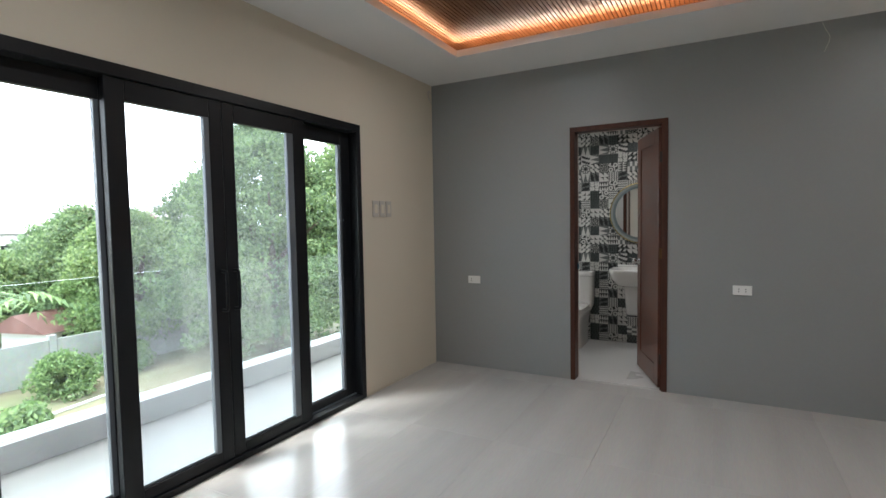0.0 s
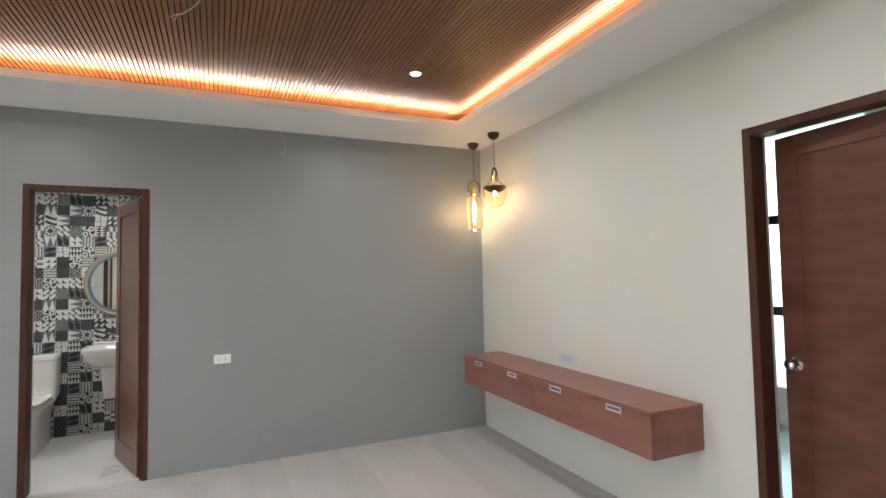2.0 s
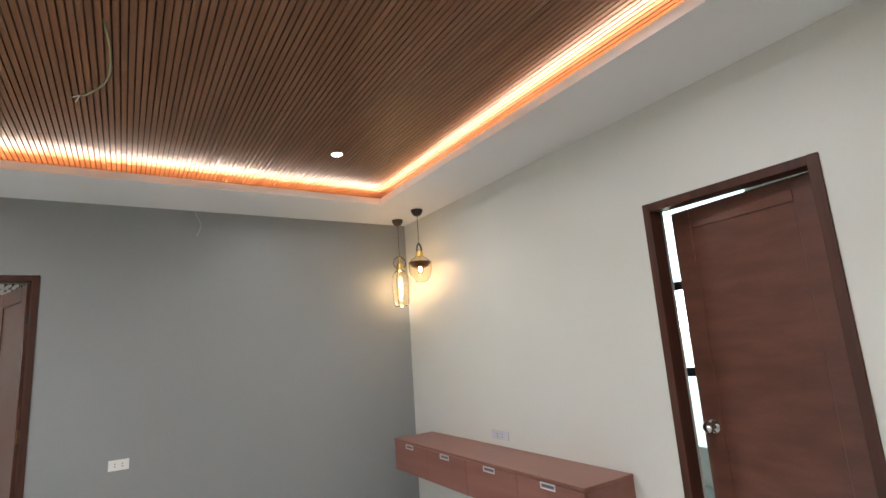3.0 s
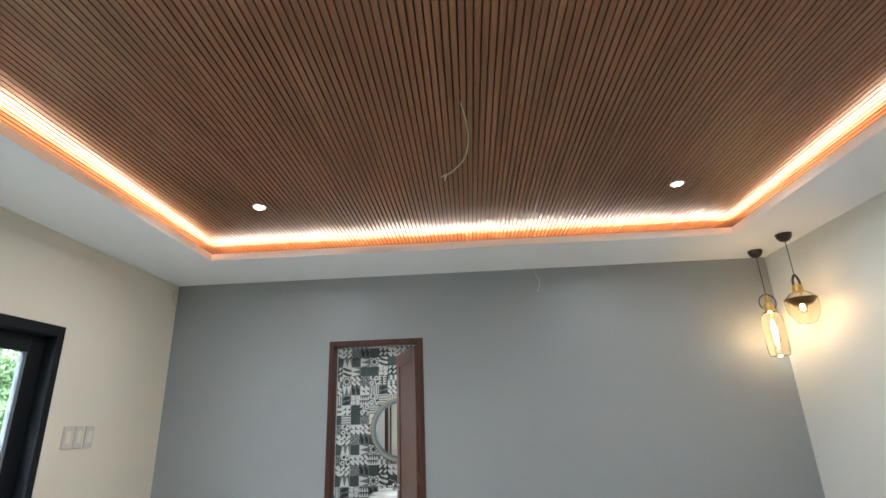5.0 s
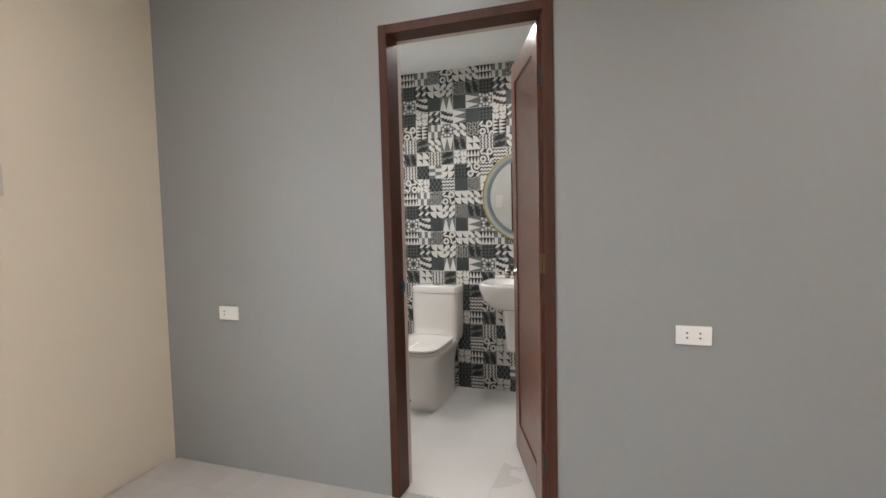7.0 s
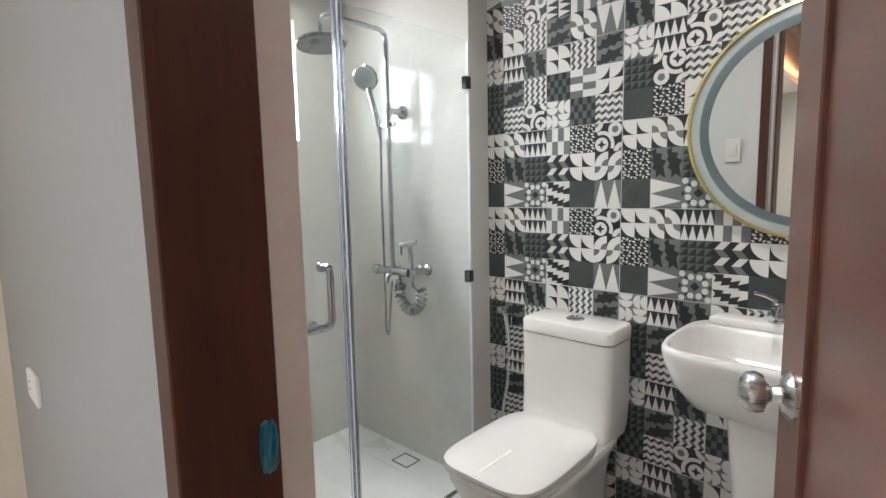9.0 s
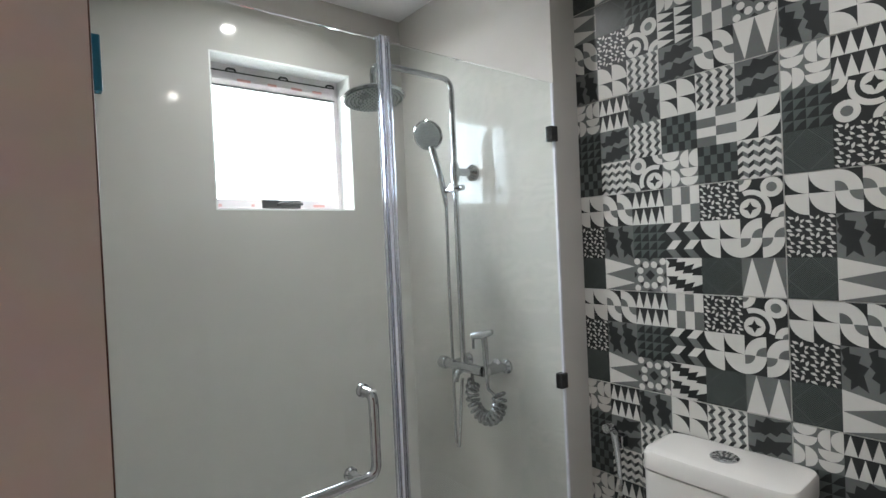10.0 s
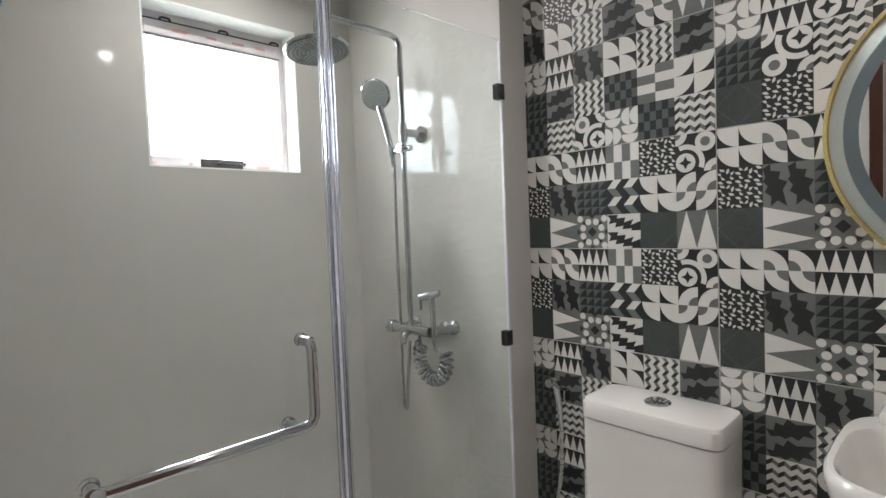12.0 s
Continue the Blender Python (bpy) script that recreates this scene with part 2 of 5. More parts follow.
frosted_band = surface("frosted_mirror_band", (0.09, 0.115, 0.12), (0.12, 0.145, 0.15), 5, rough=0.5, bump=0.0)
gold = surface("pale_gold_rim", (0.75, 0.58, 0.26), (0.82, 0.66, 0.34), 5, rough=0.25, bump=0.0, metal=1.0)
rubber = surface("milky_plastic_seal", (0.55, 0.56, 0.62), (0.66, 0.67, 0.72), 4, rough=0.25, bump=0.0)
bulb_mat = glow("glowing_filament", (1.0, 0.72, 0.40), 6.0)
down_mat = glow("downlight_diffuser", (1.0, 0.93, 0.85), 12.0)
bath_down_mat = glow("warm_downlight_diffuser", (1.0, 0.80, 0.58), 16.0)
clear_glass = glass("clear_window_glass", (0.96, 0.985, 0.975))
tint_glass = dusty_glass("dusty_grey_tinted_glass", (0.72, 0.755, 0.76), 0.026)
rail_glass = glass("green_edged_glass", (0.86, 0.95, 0.92))
shower_glass = glass("shower_glass", (0.935, 0.985, 0.968), ior=1.3)
amber_glass = glass("amber_glass", (0.992, 0.955, 0.86), ior=1.25)
frost_glass = glass("frosted_blue_glass", (0.33, 0.46, 0.46), 0.5)
seal_plastic = glass("clear_plastic_seal", (0.80, 0.82, 0.90), 0.12, 1.4)
nozzle_rubber = surface("grey_nozzle_rubber", (0.12, 0.125, 0.125), (0.16, 0.165, 0.165), 30, rough=0.5, bump=0.0)
spray_grey = surface("pale_grey_spray_plastic", (0.30, 0.315, 0.31), (0.36, 0.375, 0.37), 20, rough=0.3, bump=0.0)

for m in (slat_wood, slat_back, black_alu, shower_tile, frame_wood):
    m.node_tree.nodes["Principled BSDF"].inputs["Specular IOR Level"].default_value = 0.3

# ---- mesh helpers ----


def box(bm, x0, x1, y0, y1, z0, z1, slot=0):
    r = bmesh.ops.create_cube(bm, size=1.0, matrix=Matrix.LocRotScale(((x0 + x1) / 2, (y0 + y1) / 2, (z0 + z1) / 2), None, (abs(x1 - x0), abs(y1 - y0), abs(z1 - z0))))
    for f in {f for v in r["verts"] for f in v.link_faces}:
        f.material_index = slot
    return r["verts"]


def bevelled(bm, width, segments=2):
    bmesh.ops.bevel(bm, geom=list(bm.edges), offset=width, segments=segments, profile=0.6, affect="EDGES", clamp_overlap=True)
    return bm


def boxes(*dims, bevel=0.0, segments=2):
    bm = bmesh.new()
    for d in dims:
        box(bm, *d)
    if bevel:
        bevelled(bm, bevel, segments)
    return bm


def part(name, bm, material, parent=None, label="", smooth=False, m=None):
    """Links a bmesh as one mesh object, under a thing or a part if one is given."""
    mesh = bpy.data.meshes.new(name)
    bm.to_mesh(mesh)
    bm.free()
    for x in material if isinstance(material, (list, tuple)) else (material,):
        mesh.materials.append(x)
    if smooth:
        mesh.polygons.foreach_set("use_smooth", [True] * len(mesh.polygons))
        mesh.set_sharp_from_angle(angle=radians(38))
    ob = new(name, mesh)
    if parent:
        ob.parent = parent
    if m is not None:
        ob.matrix_basis = m
    if label:
        ob["label"] = label
    return ob


def thing(name, place, label, category, group="", kind=""):
    e = new(name)
    e.empty_display_size = 0.1
    e.matrix_basis = place if isinstance(place, Matrix) else Matrix.Translation(place)
    return tagged(e, label, category, group, kind)


def lathe(profile, steps=32, cap=True):
    """A turned shape round z from (radius, height) pairs."""
    bm = bmesh.new()
    rings = []
    for r, z in profile:
        if r < 1e-6:
            rings.append([bm.verts.new((0, 0, z))])
        else:
            rings.append([bm.verts.new((r * math.cos(2 * math.pi * i / steps), r * math.sin(2 * math.pi * i / steps), z)) for i in range(steps)])
    for a, b in zip(rings, rings[1:]):
        for i in range(steps):
            j = (i + 1) % steps
            q = [a[i % len(a)], a[j % len(a)], b[j % len(b)], b[i % len(b)]]
            q = [v for k, v in enumerate(q) if v not in q[:k]]
            if len(q) > 2:
                bm.faces.new(q)
    bmesh.ops.recalc_face_normals(bm, faces=bm.faces)
    return bm


def tube(points, radius, steps=12, radii=None):
    """A round pipe along a line of points."""
    bm = bmesh.new()
    pts = [Vector(p) for p in points]
    side, rings = None, []
    for i, p in enumerate(pts):
        d = (pts[min(i + 1, len(pts) - 1)] - pts[max(i - 1, 0)]).normalized()
        if side is None:
            side = d.orthogonal().normalized()
        side = (side - d * side.dot(d)).normalized()
        other = d.cross(side)
        r = radii[i] if radii else radius
        rings.append([bm.verts.new(p + r * (math.cos(a) * side + math.sin(a) * other)) for a in (2 * math.pi * k / steps for k in range(steps))])
    for a, b in zip(rings, rings[1:]):
        for k in range(steps):
            bm.faces.new((a[k], a[(k + 1) % steps], b[(k + 1) % steps], b[k]))
    bm.faces.new(rings[0][::-1])
    bm.faces.new(rings[-1])
    bmesh.ops.recalc_face_normals(bm, faces=bm.faces)
    return bm


def rounded(points, radius, n=6):
    """A polyline with its corners rounded."""
    pts = [Vector(p) for p in points]
    out = [pts[0]]
    for a, b, c in zip(pts, pts[1:], pts[2:]):
        r = min(radius, (a - b).length * 0.49, (c - b).length * 0.49)
        p, q = b + (a - b).normalized() * r, b + (c - b).normalized() * r
        out += [p.lerp(b, t).lerp(b.lerp(q, t), t) for t in (k / n for k in range(n + 1))]
    return out + [pts[-1]]


def superellipse(w, d, n, power, cx=0.0, cy=0.0):
    out = []
    for i in range(n):
        a = 2 * math.pi * i / n
        c, s = math.cos(a), math.sin(a)
        out.append((cx + w / 2 * math.copysign(abs(c) ** (2 / power), c), cy + d / 2 * math.copysign(abs(s) ** (2 / power), s)))
    return out


def loft(sections, close_top=True, close_bottom=True):
    """Joins closed sections, each a list of (x, y) with a height."""
    bm = bmesh.new()
    rings = [[bm.verts.new((x, y, z)) for x, y in pts] for pts, z in sections]
    n = len(rings[0])
    for a, b in zip(rings, rings[1:]):
        for k in range(n):
            bm.faces.new((a[k], a[(k + 1) % n], b[(k + 1) % n], b[k]))
    if close_bottom:
        bm.faces.new(rings[0][::-1])
    if close_top:
        bm.faces.new(rings[-1])
    bmesh.ops.recalc_face_normals(bm, faces=bm.faces)
    return bm


def setting(name, bm, material, label):
    return tagged(part(name, bm, material), label, name.split("_")[0], kind="structure")


# ---- bedroom shell ----
floor = setting("floor", boxes((XL - 0.0, XR + 0.15, YB, BY0 - 0.10, -0.15, -0.006)), grout, "pale streaked porcelain tile floor of the bedroom")
wall_west = setting("wall_west", boxes((XL - 0.15, XL, YB, WIN_Y0, 0, 2.95), (XL - 0.15, XL, WIN_Y1, YG, 0, 2.95), (XL - 0.15, XL, WIN_Y0, WIN_Y1, WIN_Z, 2.95), (XL - 0.15, XL, YB, YG, -0.2, -0.004)), cream, "cream painted wall round the sliding door")
wall_north = setting("wall_north", boxes((XL - 0.15, DOOR_X0 + 0.03, YG, BY0, -0.15, 2.95), (DOOR_X1 - 0.03, XR + 0.15, YG, BY0, -0.15, 2.95), (DOOR_X0 + 0.03, DOOR_X1 - 0.03, YG, BY0, DOOR_Z - 0.03, 2.95)), grey, "satin grey painted feature wall with bathroom door")
wall_east = setting("wall_east", boxes((XR, XR + 0.12, YB, ED_Y0 + 0.03, -0.15, 2.95), (XR, XR + 0.12, ED_Y1 - 0.03, YG, -0.15, 2.95), (XR, XR + 0.12, ED_Y0 + 0.03, ED_Y1 - 0.03, ED_Z - 0.03, 2.95)), offwhite, "off-white painted wall with the entry door")
wall_south = setting("wall_south", boxes((XL - 0.15, XR + 0.12, YB - 0.15, YB, -0.15, 2.95)), offwhite, "plain off-white wall closing the bedroom")

# dropped ceiling border with a raised lip, ledge and slatted middle
ceiling = setting("ceiling", boxes((XL, XR, COVE_Y1, YG, CEIL, CEIL + 0.02), (XL, XR, YB, COVE_Y0, CEIL, CEIL + 0.02),
                                   (XL, COVE_X0, COVE_Y0, COVE_Y1, CEIL, CEIL + 0.02), (COVE_X1, XR, COVE_Y0, COVE_Y1, CEIL, CEIL + 0.02)), white, "white painted dropped ceiling border")
lip = boxes((COVE_X0 - 0.012, COVE_X1 + 0.012, COVE_Y1, COVE_Y1 + 0.006, CEIL + 0.02, LIP_Z), (COVE_X0 - 0.012, COVE_X1 + 0.012, COVE_Y0 - 0.006, COVE_Y0, CEIL + 0.02, LIP_Z),
            (COVE_X0 - 0.006, COVE_X0, COVE_Y0, COVE_Y1, CEIL + 0.02, LIP_Z), (COVE_X1, COVE_X1 + 0.006, COVE_Y0, COVE_Y1, CEIL + 0.02, LIP_Z))
tagged(part("trim", lip, white), "white upstand round the cove light", "trim", kind="structure")
bm = bmesh.new()
CX0, CX1, CY0, CY1 = COVE_X0 - 0.28, COVE_X1 + 0.28, COVE_Y0 - 0.28, COVE_Y1 + 0.28
PITCH = 0.028
count = int((CX1 - CX0) / PITCH)
for i in range(count):
    x = CX0 + i * PITCH
    box(bm, x, x + 0.0216, CY0, CY1, SLAT_Z, SLAT_Z + 0.013, 0)
box(bm, CX0, CX1, CY0, CY1, SLAT_Z + 0.0125, SLAT_Z + 0.03, 1)
tagged(part("ceiling_slats", bm, (slat_wood, slat_back)), "brown fluted wood slat ceiling inside the cove", "ceiling", kind="structure")
setting("roof_slab", boxes((XL - 0.6, XR + 0.3, YB - 0.2, BY1 + 0.4, 2.95, 3.1)), white, "concrete slab closing the room above")

# floor tiles, 0.6 by 1.2
tile_meshes = {}


def slab_tile(w, d, t, material, name, bev=0.0004):
    key = (round(w, 3), round(d, 3), name)
    if key not in tile_meshes:
        b = boxes((0, w, 0, d, -t, 0), bevel=bev, segments=1)
        me = bpy.data.meshes.new(name)
        b.to_mesh(me)
        b.free()
        me.materials.append(material)
        tile_meshes[key] = me
    return tile_meshes[key]


def tile_floor(parent, x0, x1, y0, y1, ox, oy, w, d, material, gap=0.0007, top=0.0, t=0.006):
    i0, j0 = math.floor((x0 - ox) / w), math.floor((y0 - oy) / d)
    for i in range(i0, math.ceil((x1 - ox) / w)):
        for j in range(j0, math.ceil((y1 - oy) / d)):
            a, b = max(x0, ox + i * w), min(x1, ox + (i + 1) * w)
            c, e = max(y0, oy + j * d), min(y1, oy + (j + 1) * d)
            if b - a > 0.02 and e - c > 0.02:
                ob = new("tile", slab_tile(b - a - gap, e - c - gap, t, material, "tile"))
                ob.parent = parent
                ob.location = (a + gap / 2, c + gap / 2, top)


# ---- hall behind the entry door ----
setting("floor_hall", boxes((XR + 0.15, 5.0, -0.4, 4.4, -0.15, -0.002)), floor_mat, "pale tile floor of the hall")
setting("wall_hall", boxes((5.0, 5.12, -0.4, 2.1, -0.15, 2.95), (5.0, 5.12, 3.7, 4.4, -0.15, 2.95), (5.0, 5.12, 2.1, 3.7, -0.15, 0.35), (5.0, 5.12, 2.1, 3.7, 2.72, 2.95),
                           (XR + 0.12, 5.12, 4.4, 4.5, -0.15, 2.95), (XR + 0.12, 5.12, -0.5, -0.4, -0.15, 2.95)), offwhite, "off-white hall walls beyond the entry door")
setting("ceiling_hall", boxes((XR + 0.12, 5.1, -0.5, 4.5, 2.9, 2.949)), white, "white hall ceiling")
win2 = thing("window_2", (5.0, 2.1, 0.35), "tall hall window with three panes seen past the door", "window", kind="structure")
hw = [(0.0, 0.66), (0.745, 1.52), (1.605, 2.37)]
for k, (a, b) in enumerate(hw):
    pane = part("pane", boxes((0.05, 0.056, 0.02, 1.58, a, b)), clear_glass if k == 1 else frost_glass, win2)
    pane.visible_shadow = False
for z0, z1 in ((0.66, 0.745), (1.52, 1.605)):
    part("window_frame", boxes((0.02, 0.09, 0.0, 1.6, z0, z1), bevel=0.003), black_alu, win2)


# ---- doors ----
def door_frame(name, width, height, depth, face, label):
    """A jamb and head set in an opening; local x across, y through the wall, z up."""
    e = new(name)
    tagged(e, label, "door", kind="structure")
    for x in (0.0, width - face):
        part("jamb", boxes((x, x + face, 0, depth, 0, height), bevel=0.002, segments=1), frame_wood, e)
    part("head", boxes((face, width - face, 0.001, depth - 0.001, height - face, height - 0.0005), bevel=0.002, segments=1), frame_wood, e)
    return e


def panel_leaf(width, height, thick, material, rail=0.105, inset=0.008):
    """A flush leaf with one long sunk panel on both faces; hinge edge at x = 0."""
    bm = bmesh.new()
    box(bm, 0, rail, 0, thick, 0, height)
    box(bm, width - rail, width, 0, thick, 0, height)
    box(bm, rail, width - rail, 0, thick, 0, rail + 0.06)
    box(bm, rail, width - rail, 0, thick, height - rail, height)
    bevelled(bm, 0.0025, 1)
    box(bm, rail - 0.003, width - rail + 0.003, inset, thick - inset, rail + 0.057, height - rail + 0.003)
    return bm


def knob_set(parent, x, z, thick, metal):
    """Round door knobs with roses on both faces."""
    for s in (-1, 1):
        y = 0 if s < 0 else thick
        prof = [(0.0, 0.0), (0.033, 0.0), (0.033, 0.004), (0.026, 0.010), (0.013, 0.014), (0.010, 0.024), (0.014, 0.029), (0.025, 0.034), (0.0285, 0.043), (0.026, 0.053), (0.016, 0.060), (0.0, 0.062)]
        part("knob", lathe(prof, 28), metal, parent, smooth=True, m=Matrix.Translation((x, y, z)) @ Matrix.Rotation(radians(90 if s < 0 else -90), 4, "X"))
    part("latch_plate", boxes((parent["leaf_width"] - 0.0005, parent["leaf_width"] + 0.0012, thick / 2 - 0.012, thick / 2 + 0.012, z - 0.03, z + 0.03)), metal, parent)


d1 = door_frame("door_1", DOOR_X1 - DOOR_X0, DOOR_Z, 0.115, 0.040, "dark red-brown wooden bathroom door frame")
d1.location = (DOOR_X0, YG - 0.010, 0)
leaf = panel_leaf(0.652, 2.072, 0.035, door_wood)
bath_leaf = tagged(part("bathroom_door", leaf, door_wood), "open dark brown panelled wooden bathroom door with round knob", "door")
bath_leaf["leaf_width"] = 0.652
bath_leaf.matrix_basis = Matrix.Translation((-0.296, 4.224, 0.012)) @ Matrix.Rotation(radians(111.0), 4, "Z")
knob_set(bath_leaf, 0.652 - 0.065, 0.975, 0.035, steel)
for z in (0.25, 1.05, 1.85):
    part("hinge", tube([(0.0, -0.006, z - 0.05), (0.0, -0.006, z + 0.05)], 0.006), steel, bath_leaf)
part("stop", boxes((DOOR_X1 - DOOR_X0 - 0.054, DOOR_X1 - DOOR_X0 - 0.0395, 0.03, 0.062, 0, DOOR_Z - 0.041)), frame_wood, d1)
for z, hm in ((0.25, bronze), (1.095, dull_brass), (1.85, bronze)):
    hp = part("hinge_plate", boxes((DOOR_X1 - DOOR_X0 - 0.056, DOOR_X1 - DOOR_X0 - 0.038, 0.026, 0.0295, z - 0.042, z + 0.042), bevel=0.001, segments=1), hm, d1, "dull brown hinge plate")
    part("hinge_pin", tube([(DOOR_X1 - DOOR_X0 - 0.057, 0.03, z - 0.042), (DOOR_X1 - DOOR_X0 - 0.057, 0.03, z + 0.042)], 0.0055, 10), hm, hp, smooth=True)
strike = bmesh.new()
bmesh.ops.create_icosphere(strike, subdivisions=3, radius=1.0)
for v in strike.verts:
    w = 1.0 + 0.22 * noise.noise(v.co * 2.3)
    v.co = Vector((DOOR_X0 + 0.0395 + 0.013 * max(0.0, v.co.x) * w, 4.254 + 0.011 * v.co.y * w, 0.972 + 0.034 * max(-0.9, min(0.9, v.co.z * 1.2)) * w))
strike_ob = part("strike_plate", strike, film_blue, None, "")
tagged(strike_ob, "door strike plate under crumpled blue protective film", "strike plate")

d2 = door_frame("door_2", ED_Y1 - ED_Y0, ED_Z, 0.094, 0.043, "dark red-brown wooden entry door frame")
d2.matrix_basis = Matrix.Translation((XR - 0.012, ED_Y1, 0)) @ Matrix.Rotation(radians(-90), 4, "Z")
leaf2 = panel_leaf(0.722, 2.092, 0.04, door_wood)
entry = tagged(part("entry_door", leaf2, door_wood), "dark brown panelled wooden entry door standing slightly ajar", "door")
entry["leaf_width"] = 0.722
entry.matrix_basis = Matrix.Translation((XR + 0.115, ED_Y0 + 0.046, 0.008)) @ Matrix.Rotation(radians(90 - 6.0), 4, "Z")
knob_set(entry, 0.722 - 0.06, 1.0, 0.04, chrome)

# ---- sliding balcony door ----
slider = thing("window_1", (XL, 0, 0), "black aluminium four-panel sliding glass balcony door", "window", kind="structure")
part("window_frame", boxes((-0.13, 0.012, WIN_Y0, WIN_Y0 + 0.05, 0, WIN_Z), (-0.13, 0.012, WIN_Y1 - 0.05, WIN_Y1, 0, WIN_Z), (-0.13, 0.0115, WIN_Y0 + 0.05, WIN_Y1 - 0.05, WIN_Z - 0.06, WIN_Z), (-0.13, 0.0115, WIN_Y0 + 0.05, WIN_Y1 - 0.05, 0, 0.035), bevel=0.003, segments=1), black_alu, slider)


def sash(name, y0, y1, x, left, right, pane_mat, handle=0, reveal=0.024):
    z0, z1 = 0.037, WIN_Z - 0.062
    f = part(name, boxes((x, x + 0.042, y0, y0 + left, z0, z1), (x, x + 0.042, y1 - right, y1, z0, z1), (x, x + 0.0415, y0 + left, y1 - right, z1 - 0.10, z1), (x, x + 0.0415, y0 + left, y1 - right, z0, z0 + 0.06), bevel=0.003, segments=1), black_alu, slider)
    # tall strip: its grey paints in the daylight on the black stile's side
    part("bead_and_lit_side", boxes((x + 0.006, x + 0.038, y1 - right - reveal, y1 - right, z0 + 0.06, z1 - 0.10), (x + 0.012, x + 0.03, y0 + left, y1 - right - reveal, z0 + 0.06, z0 + 0.075), bevel=0.002, segments=1), grey_and_lit_alu, f)
    p = part("pane", boxes((x + 0.017, x + 0.023, y0 + left - 0.004, y1 - right + 0.004, z0 + 0.055, z1 - 0.095)), pane_mat, f)
    p.visible_shadow = False
    if handle:
        y = y1 - right / 2 if handle > 0 else y0 + left / 2
        part("handle", tube(rounded([(x + 0.042, y, 0.90), (x + 0.085, y, 0.90), (x + 0.085, y, 1.12), (x + 0.042, y, 1.12)], 0.02), 0.009), black_alu, f, smooth=True)


sash("fixed_panel", WIN_Y0 + 0.05, 1.23, -0.105, 0.06, 0.03, clear_glass)
sash("sliding_panel", 1.192, 1.803, -0.045, 0.091, 0.077, tint_glass, 1, 0.032)
sash("sliding_panel", 1.807, 2.442, -0.045, 0.076, 0.099, tint_glass, -1, 0.052)
sash("fixed_panel", 2.41, WIN_Y1 - 0.05, -0.105, 0.03, 0.10, clear_glass)
part("threshold", boxes((-0.12, -0.1, WIN_Y0 + 0.05, WIN_Y1 - 0.05, 0.036, 0.05), (-0.06, -0.05, WIN_Y0 + 0.05, WIN_Y1 - 0.05, 0.036, 0.046)), grey_and_lit_alu, slider)

# ---- balcony ----
BAL_X, BAL_Y = -3.49, 4.33
setting("balcony_floor", boxes((BAL_X - 0.25, XL - 0.15, -1.5, BAL_Y + 0.2, -0.25, -0.03)), balcony_tile, "white tiled balcony floor in a dimmed colour")
setting("balcony_kerb", boxes((BAL_X - 0.20, BAL_X, -1.5, BAL_Y, -0.03, 0.14), (BAL_X - 0.20, BX0 - 0.2, BAL_Y, BAL_Y + 0.16, -0.03, 0.14), bevel=0.006), balcony_paint, "low white kerb round the balcony in a dimmed colour")
rail = thing("glass_railing", (0, 0, 0.14), "frameless clear glass balcony railing on the kerb", "railing")
for y0, y1 in ((-1.4, 0.38), (0.384, BAL_Y + 0.04)):
    g = part("glass_panel", boxes((BAL_X - 0.066, BAL_X - 0.054, y0, y1, 0.0, 0.908)), rail_glass, rail)
    g.visible_shadow = False
g = part("glass_panel", boxes((BAL_X - 0.052, BX0 - 0.2, BAL_Y + 0.05, BAL_Y + 0.062, 0.0, 0.908)), rail_glass, rail)
g.visible_shadow = False

# ---- bathroom shell ----
WT = 0.165
SHOWER_Y = 5.585
setting("floor_bathroom", boxes((BX0 - WT, BX1 + 0.1, BY0 - 0.10, BY1 + 0.1, -0.15, -0.006)), grout, "pale tile floor of the bathroom")
BW_Y0, BW_Y1, BW_Z0, BW_Z1 = 4.781, 5.322, 1.512, 2.068
setting("wall_bath_west", boxes((BX0 - WT, BX0, BY0, BW_Y0, -0.004, 2.95), (BX0 - WT, BX0, BW_Y1, BY1, -0.004, 2.95), (BX0 - WT, BX0, BW_Y0, BW_Y1, -0.004, BW_Z0), (BX0 - WT, BX0, BW_Y0, BW_Y1, BW_Z1, 2.95)), shower_tile, "glossy warm grey shower wall with a small window")
setting("wall_bath_north", boxes((BX0 - WT, BX1 + 0.1, BY1, BY1 + 0.15, -0.15, 2.95)), white, "wall behind the patterned tiles")
setting("wall_shower_back", boxes((BX0, -1.768, SHOWER_Y, BY1 - 0.001, -0.004, 2.45)), shower_tile, "glossy warm grey shower back wall")
setting("wall_bath_front", boxes((BX0, DOOR_X0 + 0.02, BY0 - 0.001, BY0 + 0.0155, -0.004, 2.45), (DOOR_X1 - 0.02, BX1, BY0 - 0.001, BY0 + 0.0155, -0.004, 2.45), (DOOR_X0 + 0.02, DOOR_X1 - 0.02, BY0 - 0.001, BY0 + 0.0155, DOOR_Z, 2.45)), shower_tile, "glossy tiled inner face of the bathroom door wall")
setting("wall_bath_east", boxes((BX1, BX1 + 0.1, BY0, BY1, -0.004, 2.95)), shower_tile, "warm grey tiled bathroom side wall")
